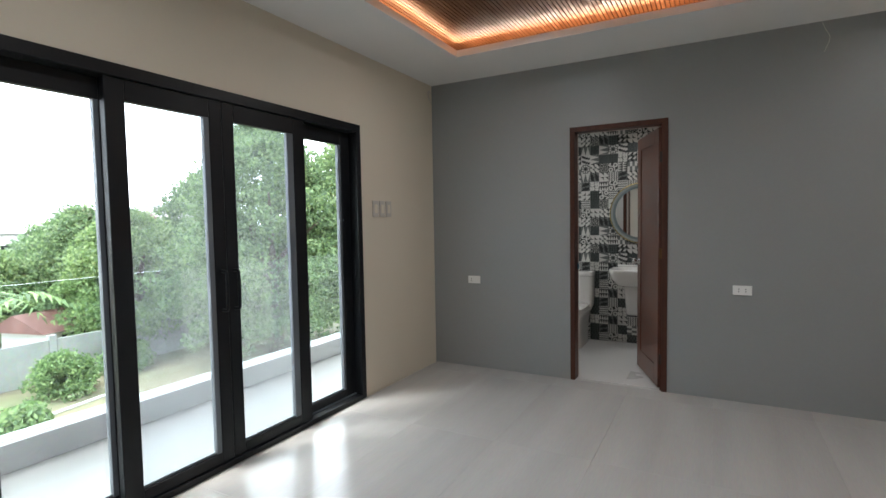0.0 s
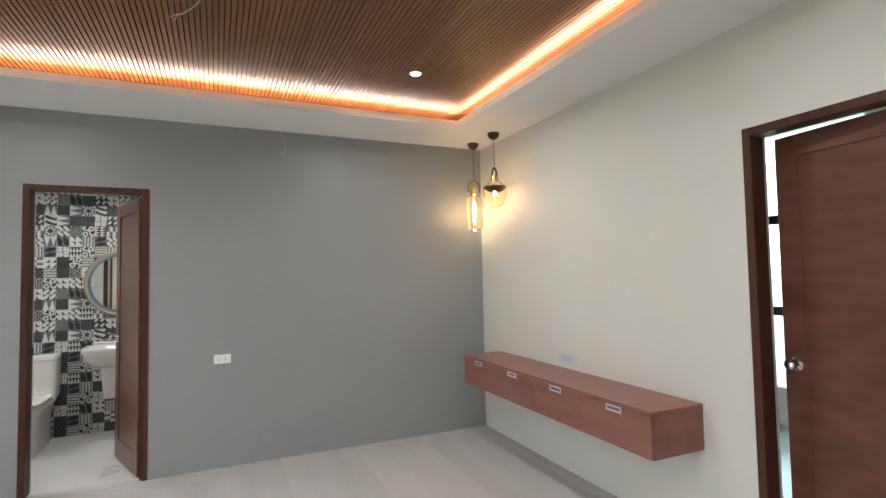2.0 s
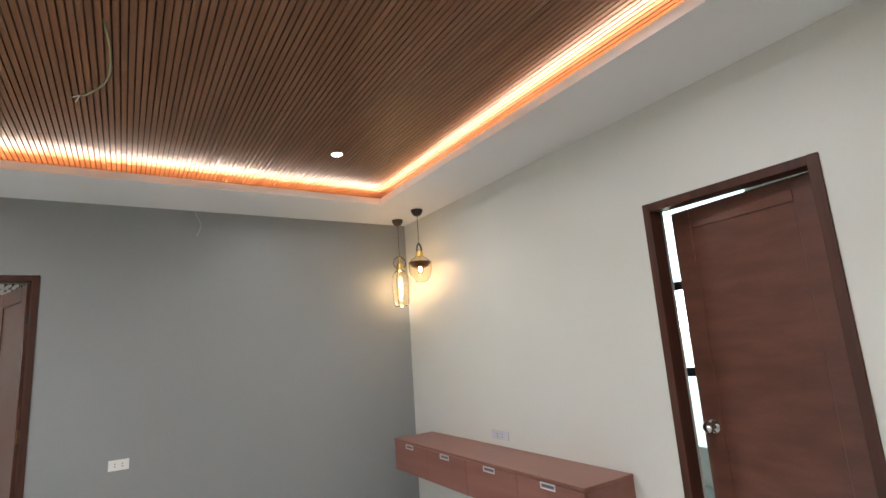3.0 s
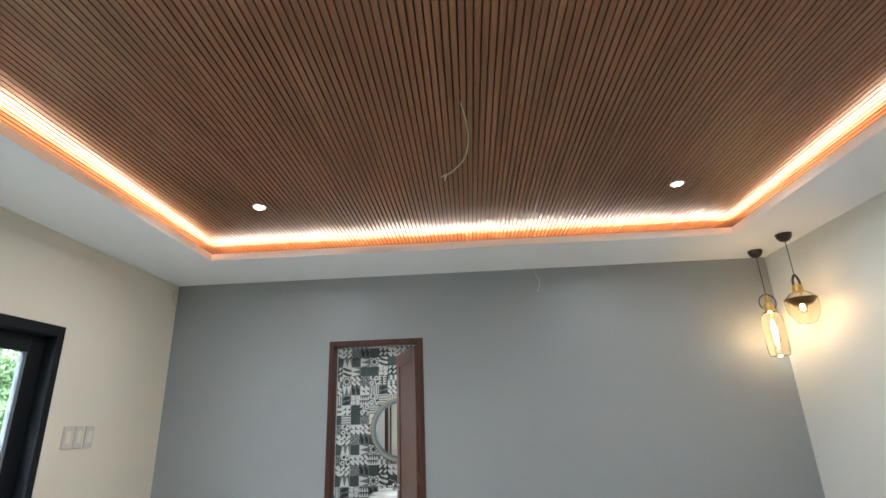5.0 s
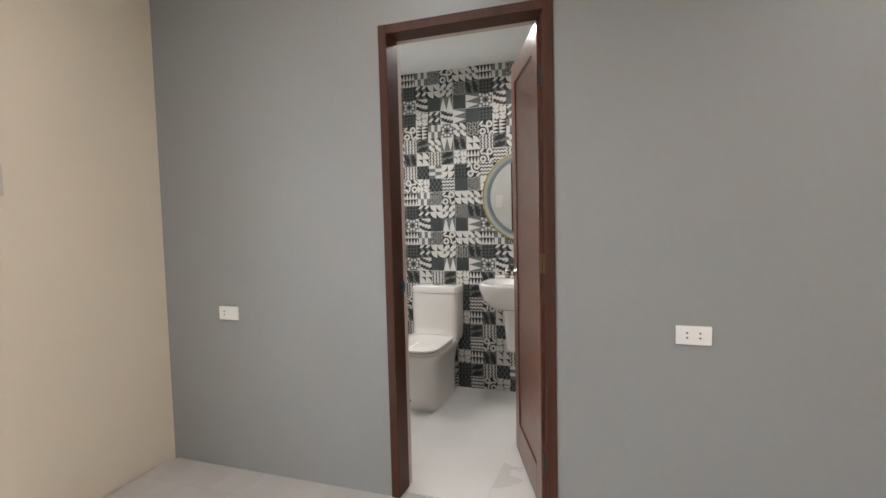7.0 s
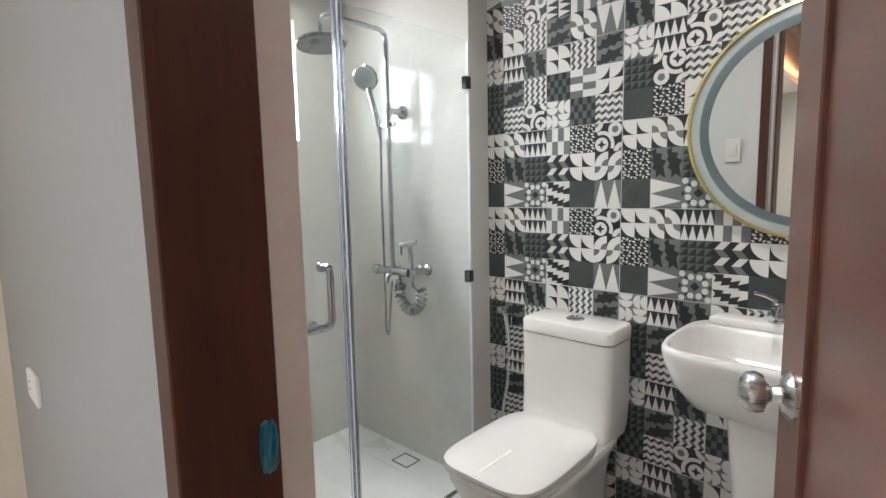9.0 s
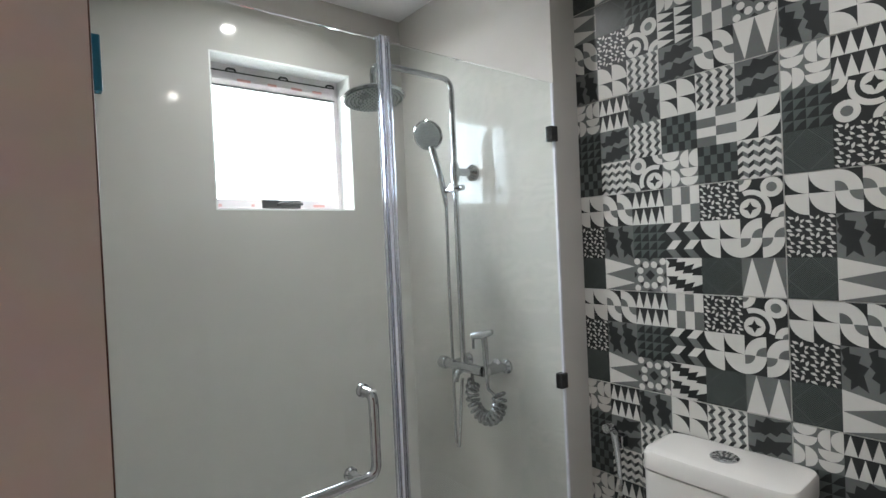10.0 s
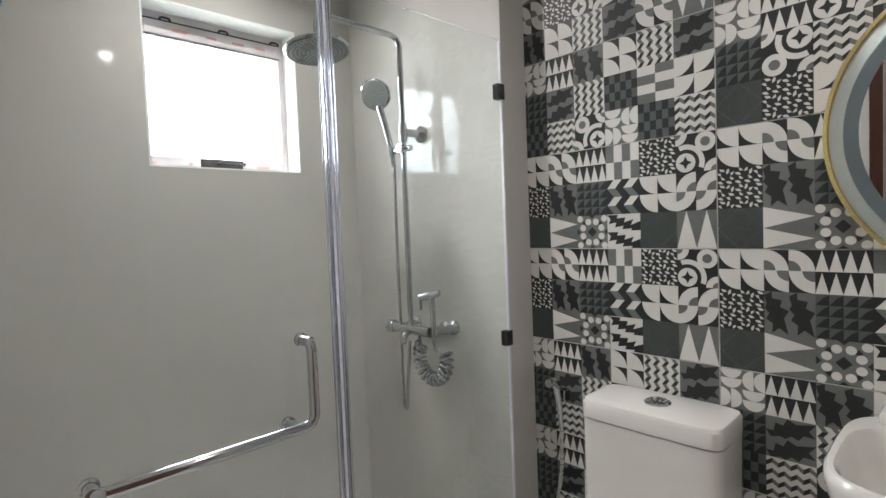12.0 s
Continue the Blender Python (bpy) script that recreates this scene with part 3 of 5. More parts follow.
# added lining: white stands in for strong daylight on the tiled window reveal
setting("trim_window_reveal", boxes((BX0 - 0.099, BX0 + 0.001, BW_Y0 - 0.0005, BW_Y0 + 0.005, BW_Z0, BW_Z1), (BX0 - 0.099, BX0 + 0.001, BW_Y1 - 0.005, BW_Y1 + 0.0005, BW_Z0, BW_Z1), (BX0 - 0.099, BX0 + 0.0008, BW_Y0 + 0.005, BW_Y1 - 0.005, BW_Z1 - 0.005, BW_Z1 + 0.0005), (BX0 - 0.099, BX0 + 0.0008, BW_Y0 + 0.005, BW_Y1 - 0.005, BW_Z0 - 0.0005, BW_Z0 + 0.005)), white, "added white lining for the daylit tile reveal of the small bathroom window")
setting("ceiling_bathroom", boxes((-1.78, BX1, BY0, BY1, BCEIL, BCEIL + 0.03), (BX0, -1.78, BY0, BY1, 2.35, BCEIL + 0.03)), white, "white bathroom ceiling")
setting("door_reveal", boxes((DOOR_X0 + 0.028, DOOR_X0 + 0.034, 4.2705, BY0 + 0.0165, 0, DOOR_Z - 0.03), (DOOR_X1 - 0.034, DOOR_X1 - 0.028, 4.2705, BY0 + 0.0165, 0, DOOR_Z - 0.03), (DOOR_X0 + 0.034, DOOR_X1 - 0.034, 4.2705, BY0 + 0.0165, DOOR_Z - 0.036, DOOR_Z - 0.03)), reveal_paint, "pinkish beige plaster reveal of the doorway")

setting("trim_door_casing", boxes((DOOR_X0 - 0.026, DOOR_X0 + 0.018, BY0 + 0.0158, BY0 + 0.0185, 0, DOOR_Z + 0.03), (DOOR_X1 - 0.018, DOOR_X1 + 0.026, BY0 + 0.0158, BY0 + 0.0185, 0, DOOR_Z + 0.03), (DOOR_X0 + 0.0185, DOOR_X1 - 0.0185, BY0 + 0.0158, BY0 + 0.0182, DOOR_Z - 0.015, DOOR_Z + 0.03), bevel=0.0008), frame_wood, "dark wooden casing on the bathroom side of the doorway")


# ---- bedroom things ----
def downlight(x, y, z, radius, ring_mat, glow_mat, label, group):
    e = thing("downlight", (x, y, z), label, "downlight", group)
    part("ring", lathe([(radius, 0.004), (radius, -0.004), (radius + 0.003, -0.006), (radius + 0.012, -0.001), (radius + 0.013, 0.004)], 32), ring_mat, e, smooth=True)
    part("diffuser", lathe([(0.0, -0.003), (radius, -0.003), (radius, -0.0045), (0.0, -0.0045)], 24), glow_mat, e)


for x, y in DOWN:
    downlight(x, y, SLAT_Z, 0.031, white, down_mat, "small round white recessed downlight in the slatted ceiling", "bedroom downlights")


def wall_cabinet():
    x0, x1, y0, y1, z0, z1 = 2.20, XR, 1.76, 3.853, 0.505, 0.748
    e = thing("floating_cabinet", (x1, (y0 + y1) / 2, z0), "long reddish-brown laminate floating cabinet fixed to the wall", "cabinet")
    h, L = z1 - z0, (y1 - y0) / 2
    d = x1 - x0
    part("body", boxes((-d + 0.019, 0, -L, L, 0, h - 0.019), bevel=0.001, segments=1), cab_wood, e)
    part("top_board", boxes((-d - 0.002, 0, -L - 0.002, L + 0.002, h - 0.018, h), bevel=0.0015, segments=1), cab_wood, e)
    for k in range(4):
        a, b = -L + k * L / 2 + 0.0015, -L + (k + 1) * L / 2 - 0.0015
        front = part("flap_door", boxes((-d, -d + 0.0175, a, b, 0.001, h - 0.022), bevel=0.001, segments=1), cab_wood, e)
        m = (a + b) / 2
        w, zt = 0.058, h - 0.0225
        part("handle", boxes((-d - 0.006, -d, m - w, m + w, zt - 0.008, zt), (-d - 0.006, -d, m - w, m + w, zt - 0.034, zt - 0.026), (-d - 0.006, -d, m - w, m - w + 0.008, zt - 0.026, zt - 0.008), (-d - 0.006, -d, m + w - 0.008, m + w, zt - 0.026, zt - 0.008), bevel=0.001, segments=1), film_white, front, "pale metal recessed pull")
        part("pull_slot", boxes((-d - 0.0015, -d + 0.001, m - w + 0.008, m + w - 0.008, zt - 0.026, zt - 0.008)), grey_and_lit_alu, front)


wall_cabinet()


def outlet(name, m, w, h, label, slots, material=None):
    e = thing(name, m, label, "socket")
    part("plate", boxes((-w / 2, w / 2, -0.009, 0, -h / 2, h / 2), bevel=0.003), material or plastic, e)
    for cx in slots:
        for dz in (-0.009, 0.009):
            part("slot", boxes((cx - 0.0035, cx + 0.0035, -0.0096, -0.008, dz - 0.003, dz + 0.003)), slot_mat, e)


outlet("wall_socket", Matrix.Translation((-1.916, YG, 0.828)), 0.122, 0.07, "white plastic blank wall plate on the grey wall", (-0.027,))
outlet("wall_socket", Matrix.Translation((0.247, YG, 0.834)), 0.122, 0.07, "white plastic double wall socket on the grey wall", (-0.022, 0.022))
outlet("wall_socket", Matrix.Translation((XR, 2.885, 0.822)) @ Matrix.Rotation(radians(-90), 4, "Z"), 0.19, 0.062, "pale lilac film-covered wall socket above the cabinet", (-0.03, 0.03), rubber)
for y0, y1 in ((3.174, 3.252), (3.268, 3.336), (3.356, 3.43)):
    e = thing("light_switch", Matrix.Translation((XL, (y0 + y1) / 2, 1.488)) @ Matrix.Rotation(radians(90), 4, "Z"), "beige plastic light switch beside the sliding door", "light switch", "switches by the sliding door")
    w = y1 - y0
    part("plate", boxes((-w / 2, w / 2, -0.009, 0, -0.065, 0.065), bevel=0.003), switch_mat, e)
    part("rocker", boxes((-w / 4, w / 4, -0.0125, -0.008, -0.035, 0.035), bevel=0.002), cream, e)


def pendant_a():
    x, y = PEND_A
    e = thing("pendant_lamp", (x, y, CEIL), "bronze pendant lamp with tall clear glass tube and glowing bulb", "pendant lamp", "corner pendants")
    part("canopy", lathe([(0.0, 0.0), (0.052, 0.0), (0.052, -0.008), (0.046, -0.03), (0.03, -0.05), (0.012, -0.058), (0.0, -0.058)], 32), bronze, e, smooth=True)
    part("cord", tube([(0, 0, -0.055), (0, 0, -0.36)], 0.003, 8), bronze, e)
    part("ring", tube([(0.062 * math.cos(a), 0, -0.415 + 0.062 * math.sin(a)) for a in (math.pi * (1.25 - 1.5 * k / 24) for k in range(25))], 0.0045, 8), bronze, e, smooth=True)
    part("cap", lathe([(0.0, -0.355), (0.012, -0.36), (0.014, -0.415), (0.030, -0.425), (0.034, -0.47), (0.034, -0.485), (0.0, -0.485)], 28), brass, e, smooth=True)
    g = part("glass", lathe([(0.032, -0.48), (0.055, -0.50), (0.072, -0.535), (0.075, -0.60), (0.073, -0.78), (0.062, -0.815), (0.0, -0.822), (0.0, -0.819), (0.060, -0.812), (0.070, -0.778), (0.072, -0.60), (0.069, -0.537), (0.053, -0.503), (0.031, -0.483)], 36), amber_glass, e, smooth=True)
    g.visible_shadow = False
    b = part("bulb", lathe([(0.0, -0.485), (0.014, -0.487), (0.016, -0.53), (0.019, -0.56), (0.019, -0.735), (0.012, -0.755), (0.0, -0.76)], 20), amber_glass, e, smooth=True)
    b.visible_shadow = False
    part("filament", lathe([(0.0, -0.555), (0.005, -0.56), (0.0075, -0.62), (0.0065, -0.70), (0.0035, -0.735), (0.0, -0.74)], 12), bulb_mat, e, smooth=True).visible_shadow = False


def pendant_b():
    x, y = PEND_B
    e = thing("pendant_lamp", (x, y, CEIL), "bronze pendant lamp with amber glass globe and metal brim", "pendant lamp", "corner pendants")
    part("canopy", lathe([(0.0, 0.0), (0.052, 0.0), (0.052, -0.008), (0.046, -0.03), (0.03, -0.05), (0.012, -0.058), (0.0, -0.058)], 32), bronze, e, smooth=True)
    part("cord", tube([(0, 0, -0.055), (0, 0, -0.31)], 0.003, 8), bronze, e)
    part("loop", tube(rounded([(0.022, 0, -0.40), (0.022, 0, -0.34), (0.0, 0, -0.295), (-0.022, 0, -0.34), (-0.022, 0, -0.40)], 0.02), 0.008, 10), bronze, e, smooth=True)
    part("cap", lathe([(0.0, -0.37), (0.03, -0.375), (0.034, -0.40), (0.036, -0.425), (0.0, -0.425)], 28), brass, e, smooth=True)
    g = part("shade_cone", lathe([(0.034, -0.42), (0.06, -0.435), (0.088, -0.462), (0.098, -0.472), (0.096, -0.474), (0.086, -0.465), (0.058, -0.438), (0.032, -0.423)], 36), amber_glass, e, smooth=True)
    g.visible_shadow = False
    part("brim", lathe([(0.098, -0.470), (0.100, -0.473), (0.072, -0.505), (0.050, -0.516), (0.049, -0.513), (0.070, -0.502), (0.096, -0.470)], 36), dull_brass, e, smooth=True)
    g = part("globe", lathe([(0.098, -0.475), (0.100, -0.50), (0.098, -0.54), (0.085, -0.595), (0.060, -0.632), (0.045, -0.64), (0.045, -0.637), (0.058, -0.629), (0.083, -0.593), (0.0955, -0.539), (0.0975, -0.50), (0.0955, -0.477)], 36), amber_glass, e, smooth=True)
    g.visible_shadow = False
    b = part("bulb", lathe([(0.0, -0.425), (0.014, -0.427), (0.016, -0.46), (0.028, -0.50), (0.030, -0.535), (0.020, -0.565), (0.0, -0.572)], 20), amber_glass, e, smooth=True)
    b.visible_shadow = False
    part("filament", lathe([(0.0, -0.495), (0.006, -0.50), (0.010, -0.52), (0.008, -0.54), (0.0, -0.55)], 12), bulb_mat, e, smooth=True).visible_shadow = False


pendant_a()
pendant_b()

wire = tagged(part("loose_wire", tube(rounded([(0.13, 1.94, SLAT_Z + 0.01), (0.16, 2.0, 2.70), (0.15, 2.12, 2.63), (0.07, 2.21, 2.60), (0.05, 2.24, 2.612)], 0.06), 0.0042, 8), surface("green_wire_sheath", (0.22, 0.25, 0.14), (0.32, 0.34, 0.22), 20, rough=0.5), smooth=True), "thin greenish loose electric wire hanging from the slatted ceiling", "wire")
part("wire_end", tube([(0.05, 2.24, 2.612), (0.02, 2.25, 2.60)], 0.002, 6), plastic, wire)
part("wire_end", tube([(0.05, 2.24, 2.612), (0.035, 2.27, 2.592)], 0.002, 6), plastic, wire)
tagged(part("wall_wire", tube(rounded([(0.685, YG - 0.004, CEIL - 0.005), (0.70, YG - 0.012, 2.62), (0.735, YG - 0.012, 2.56), (0.70, YG - 0.006, 2.47)], 0.05), 0.0013, 6), offwhite, smooth=True), "thin pale loose wire against the grey wall", "wire")
tagged(part("corner_wire", tube(rounded([(XL + 0.003, 4.15, 2.60), (XL + 0.012, 4.08, 2.62), (XL + 0.02, 4.065, 2.55), (XL + 0.012, 4.14, 2.50)], 0.05), 0.004, 6), switch_mat, smooth=True), "cream painted loose wire loop near the ceiling corner", "wire")

# ---- bathroom things ----
for x, y in BATH_DOWN:
    downlight(x, y, BCEIL if x > -1.78 else 2.35, 0.027, white, bath_down_mat, "small round white recessed downlight in the bathroom ceiling", "bathroom downlights")

bs = thing("light_switch", Matrix.Translation((-1.158, BY0 + 0.0157, 1.447)) @ Matrix.Rotation(math.pi, 4, "Z"), "white plastic light switch on the bathroom wall", "light switch")
part("plate", boxes((-0.037, 0.037, -0.010, 0, -0.06, 0.06), bevel=0.003), switch_mat, bs)
part("rocker", boxes((-0.018, 0.018, -0.014, -0.009, -0.032, 0.032), bevel=0.002), switch_mat, bs)

bw = thing("window_3", (BX0 - 0.10, BW_Y0, BW_Z0), "small awning window with film-covered aluminium frame", "window", kind="structure")
W, H = BW_Y1 - BW_Y0, BW_Z1 - BW_Z0
part("window_frame", boxes((-0.05, 0.0, 0, 0.02, 0, H), (-0.05, 0.0, W - 0.02, W, 0, H), (-0.05, 0.0, 0.02, W - 0.02, H - 0.03, H), (-0.05, 0.0, 0.02, W - 0.02, 0, 0.012), bevel=0.002, segments=1), film_white, bw)
sashf = part("sash", boxes((-0.035, 0.008, 0.021, 0.03, 0.013, H - 0.034), (-0.035, 0.008, W - 0.03, W - 0.021, 0.013, H - 0.034), (-0.035, 0.008, 0.03, W - 0.03, H - 0.085, H - 0.036), (-0.035, 0.008, 0.03, W - 0.03, 0.013, 0.05), bevel=0.002, segments=1), film_white, bw)
part("pane", boxes((-0.018, -0.012, 0.025, W - 0.025, 0.045, H - 0.08)), clear_glass, sashf).visible_shadow = False
part("gasket", boxes((0.0, 0.006, 0.022, W - 0.022, H - 0.036, H - 0.0305), (0.0, 0.009, 0.022, W - 0.022, H - 0.09, H - 0.0855)), slot_mat, sashf)
part("handle_base", boxes((0.008, 0.012, 0.19, 0.345, 0.014, 0.047), bevel=0.002, segments=1), slot_mat, sashf)
part("handle", tube(rounded([(0.012, 0.25, 0.03), (0.03, 0.255, 0.034), (0.034, 0.30, 0.036), (0.03, 0.345, 0.03)], 0.012), 0.006, 8), slot_mat, sashf, smooth=True)
for yy in (0.10, 0.30, W - 0.04):
    part("hook", tube(rounded([(0.0, yy - 0.018, H - 0.04), (0.006, yy - 0.016, H - 0.022), (0.006, yy + 0.016, H - 0.022), (0.0, yy + 0.018, H - 0.04)], 0.01), 0.004, 8), slot_mat, sashf, smooth=True)
for yy, w in ((0.12, 0.05), (0.235, 0.035), (0.33, 0.045), (0.42, 0.04)):
    part("print_bar", boxes((0.0082, 0.0088, yy, yy + w, H - 0.066, H - 0.056)), film_red, sashf)
for yy, w in ((0.032, 0.012), (0.15, 0.012), (0.40, 0.05)):
    part("print_bar", boxes((0.0082, 0.0088, yy, yy + w, 0.02, 0.03)), film_red, sashf)

# shower enclosure
GX = -1.772
clip_metal = surface("dark_nickel_clip", (0.05, 0.05, 0.052), (0.09, 0.09, 0.092), 8, rough=0.25, bump=0.0, metal=0.8)
encl = thing("shower_enclosure", (GX, 4.308, 0), "frameless clear glass shower enclosure with chrome hinges and clips", "shower enclosure")
pf = part("fixed_panel", boxes((-0.004, 0.004, 0.662, 1.275, 0.004, 1.852), bevel=0.0015, segments=1), shower_glass, encl)
pf.visible_shadow = False
pdoor = part("glass_door", boxes((-0.004, 0.004, 0.026, 0.638, 0.012, 1.852), bevel=0.0015, segments=1), shower_glass, encl)
pdoor.visible_shadow = False
part("seal", boxes((-0.011, -0.005, 0.634, 0.641, 0.012, 1.862), (-0.004, 0.0045, 0.6385, 0.6425, 0.012, 1.862), (0.0055, 0.011, 0.634, 0.641, 0.012, 1.862), bevel=0.002), seal_plastic, encl).visible_shadow = False
part("magnet_strip", boxes((-0.008, 0.008, 0.6435, 0.650, 0.012, 1.862), bevel=0.002), rubber, encl)
part("seal", boxes((-0.010, -0.0055, 0.651, 0.664, 0.012, 1.862), (0.0055, 0.010, 0.651, 0.664, 0.012, 1.862), bevel=0.002), seal_plastic, encl).visible_shadow = False
part("seal", boxes((-0.006, 0.006, 0.008, 0.013, 0.012, 1.60), (-0.006, 0.006, 0.0145, 0.022, 0.012, 1.60), bevel=0.002), seal_plastic, encl).visible_shadow = False
for z in (1.69, 0.91):
    part("clip", boxes((-0.014, 0.014, 1.248, 1.279, z - 0.024, z + 0.024), bevel=0.003), clip_metal, encl)
part("edge_seal", boxes((-0.006, 0.006, 1.270, 1.277, 0.004, 1.85)), rubber, encl)
for z in (1.69, 0.32):
    hg = part("hinge", boxes((-0.014, 0.014, 0.028, 0.084, z - 0.047, z + 0.047), bevel=0.002), film_blue, encl, "chrome glass hinge under teal protective film")
    part("knuckle", boxes((-0.018, 0.018, 0.012, 0.05, z - 0.024, z + 0.024), bevel=0.002), film_blue, hg)
    part("wall_plate", boxes((-0.03, 0.03, 0.002, 0.009, z - 0.047, z + 0.047), bevel=0.001), chrome, hg)
    for q in (-0.0365, 0.0365):
        part("screw_strip", boxes((-0.0145, 0.0152, 0.034, 0.046, z + q - 0.0095, z + q + 0.0095)), steel, hg)
hy, ht, hb = 0.548, 1.037, 0.858
hd = part("handle", tube(rounded([(0.004, hy, ht), (0.052, hy, ht), (0.052, hy, hb), (0.052, 0.148, hb), (0.004, 0.148, hb)], 0.028), 0.0115, 14), chrome, pdoor, smooth=True)
for yy, zz in ((hy, ht), (0.148, hb), (hy - 0.04, hb)):
    part("rosette", lathe([(0.0, 0.0), (0.016, 0.0), (0.016, 0.006), (0.012, 0.010), (0.012, 0.046), (0.0, 0.047)], 20), chrome, hd, smooth=True, m=Matrix.Translation((0.004, yy, zz)) @ Matrix.Rotation(radians(90), 4, "Y"))

part("floor_channel", boxes((-0.011, 0.011, 0.01, 1.277, -0.002, 0.0055)), steel, encl)
# shower column
SX, SY, SB = -2.158, 5.492, SHOWER_Y
col = thing("shower_column", (SX, SB, 0), "chrome rain shower column with hand shower and hose", "shower")
oy = SY - SB
part("riser", tube(rounded([(0, oy, 0.90), (0, oy, 1.955), (0, oy - 0.33, 1.955), (0, oy - 0.33, 1.865)], 0.045, 8), 0.0105, 14), chrome, col, smooth=True)
head_at = Matrix.Translation((0, oy - 0.33, 1.842)) @ Matrix.Rotation(radians(-8), 4, "Y")
part("rain_head", lathe([(0.0, 0.03), (0.016, 0.03), (0.022, 0.012), (0.05, 0.008), (0.098, 0.006), (0.104, 0.0), (0.098, -0.006), (0.0, -0.007)], 40), chrome, col, smooth=True, m=head_at)
face = part("spray_face", lathe([(0.0, -0.0075), (0.095, -0.0075), (0.095, -0.009), (0.0, -0.009)], 40), spray_grey, col, m=head_at)
nz = bmesh.new()
for ring in range(1, 8):
    for k in range(6 * ring):
        a = 2 * math.pi * k / (6 * ring)
        r = ring * 0.0125
        bmesh.ops.create_cone(nz, cap_ends=True, segments=6, radius1=0.0018, radius2=0.0026, depth=0.003, matrix=Matrix.Translation((r * math.cos(a), r * math.sin(a), -0.0105)))
tagged(part("nozzles", nz, nozzle_rubber, face), kind="stuff")
part("wall_mount", lathe([(0.0, 0.0), (0.031, 0.0), (0.031, 0.012), (0.022, 0.022), (0.015, 0.03), (0.014, 0.088), (0.0, 0.088)], 24), chrome, col, smooth=True, m=Matrix.Translation((0, 0, 1.62)) @ Matrix.Rotation(radians(90), 4, "X"))
part("collar", lathe([(0.0, -0.03), (0.015, -0.03), (0.017, 0.0), (0.015, 0.035), (0.0, 0.035)], 20), chrome, col, smooth=True, m=Matrix.Translation((0, oy, 1.615)))
sl = part("slider", tube([(-0.055, oy - 0.006, 1.557), (0.048, oy - 0.006, 1.557)], 0.0105, 14), chrome, col, smooth=True)
part("slider_knob", lathe([(0.0, 0.0), (0.014, 0.0), (0.016, 0.018), (0.0, 0.02)], 18), chrome, sl, smooth=True, m=Matrix.Translation((0.012, oy - 0.014, 1.557)) @ Matrix.Rotation(radians(90), 4, "X"))
aim = Vector((-0.45, 0.8, 0.42)).to_track_quat("Z", "Y").to_matrix().to_4x4()
hs = part("hand_shower", tube([(-0.048, oy - 0.008, 1.50), (-0.052, oy - 0.014, 1.56), (-0.063, oy - 0.03, 1.65), (-0.073, oy - 0.045, 1.722)], 0.011, 14, radii=[0.008, 0.011, 0.0125, 0.013]), chrome, col, smooth=True)
part("spray_plate", lathe([(0.0, 0.014), (0.034, 0.012), (0.055, 0.004), (0.058, -0.004), (0.053, -0.009), (0.0, -0.010)], 32), chrome, hs, smooth=True, m=Matrix.Translation((-0.082, oy - 0.052, 1.765)) @ aim)
part("spray_rubber", lathe([(0.0, -0.0102), (0.050, -0.0092), (0.050, -0.0112), (0.0, -0.0115)], 32), spray_grey, hs, m=Matrix.Translation((-0.082, oy - 0.052, 1.765)) @ aim)
nz = bmesh.new()
for ring in range(1, 5):
    for k in range(6 * ring):
        a = 2 * math.pi * k / (6 * ring)
        bmesh.ops.create_cone(nz, cap_ends=True, segments=6, radius1=0.0022, radius2=0.0016, depth=0.003, matrix=Matrix.Translation((0.0105 * ring * math.cos(a), 0.0105 * ring * math.sin(a), -0.0125)))
tagged(part("nozzles", nz, nozzle_rubber, hs, m=Matrix.Translation((-0.082, oy - 0.052, 1.765)) @ aim), kind="stuff")
part("hose", tube(rounded([(-0.048, oy - 0.008, 1.50), (-0.05, oy - 0.01, 1.2), (-0.046, oy - 0.012, 0.85), (-0.045, oy - 0.014, 0.62), (-0.03, oy - 0.012, 0.60), (-0.02, oy - 0.01, 0.70), (-0.01, oy, 0.86)], 0.02, 8), 0.0062, 10), chrome, col, smooth=True)
mx = part("mixer", tube([(-0.095, oy, 0.905), (0.105, oy, 0.905)], 0.019, 20), chrome, col, smooth=True)
part("mixer_knob", lathe([(0.0, 0.0), (0.021, 0.0), (0.024, 0.006), (0.024, 0.034), (0.019, 0.042), (0.0, 0.043)], 24), chrome, mx, smooth=True, m=Matrix.Translation((-0.092, oy, 0.905)) @ Matrix.Rotation(radians(-90), 4, "Y"))
for xx in (-0.075, 0.085):
    part("inlet", lathe([(0.0, 0.0), (0.026, 0.0), (0.026, 0.006), (0.014, 0.014), (0.012, 0.095), (0.0, 0.095)], 22), chrome, mx, smooth=True, m=Matrix.Translation((xx, 0, 0.905)) @ Matrix.Rotation(radians(90), 4, "X"))
part("spout", tube(rounded([(0.0, oy, 0.90), (0.004, oy - 0.034, 0.892), (0.008, oy - 0.05, 0.862)], 0.02), 0.012, 12), chrome, mx, smooth=True)
bd = thing("bidet_spray", (SX + 0.12, SB - 0.035, 0.93), "chrome bidet spray with coiled grey hose on the shower wall", "bidet spray")
part("grip", tube([(0, -0.055, -0.06), (0, -0.058, 0.06), (0, -0.062, 0.105)], 0.011, 12, radii=[0.008, 0.0115, 0.011]), chrome, bd, smooth=True)
part("spray_head", tube([(0.03, -0.05, 0.118), (0.0, -0.062, 0.108), (-0.042, -0.08, 0.10)], 0.012, 12, radii=[0.010, 0.014, 0.012]), chrome, bd, smooth=True)
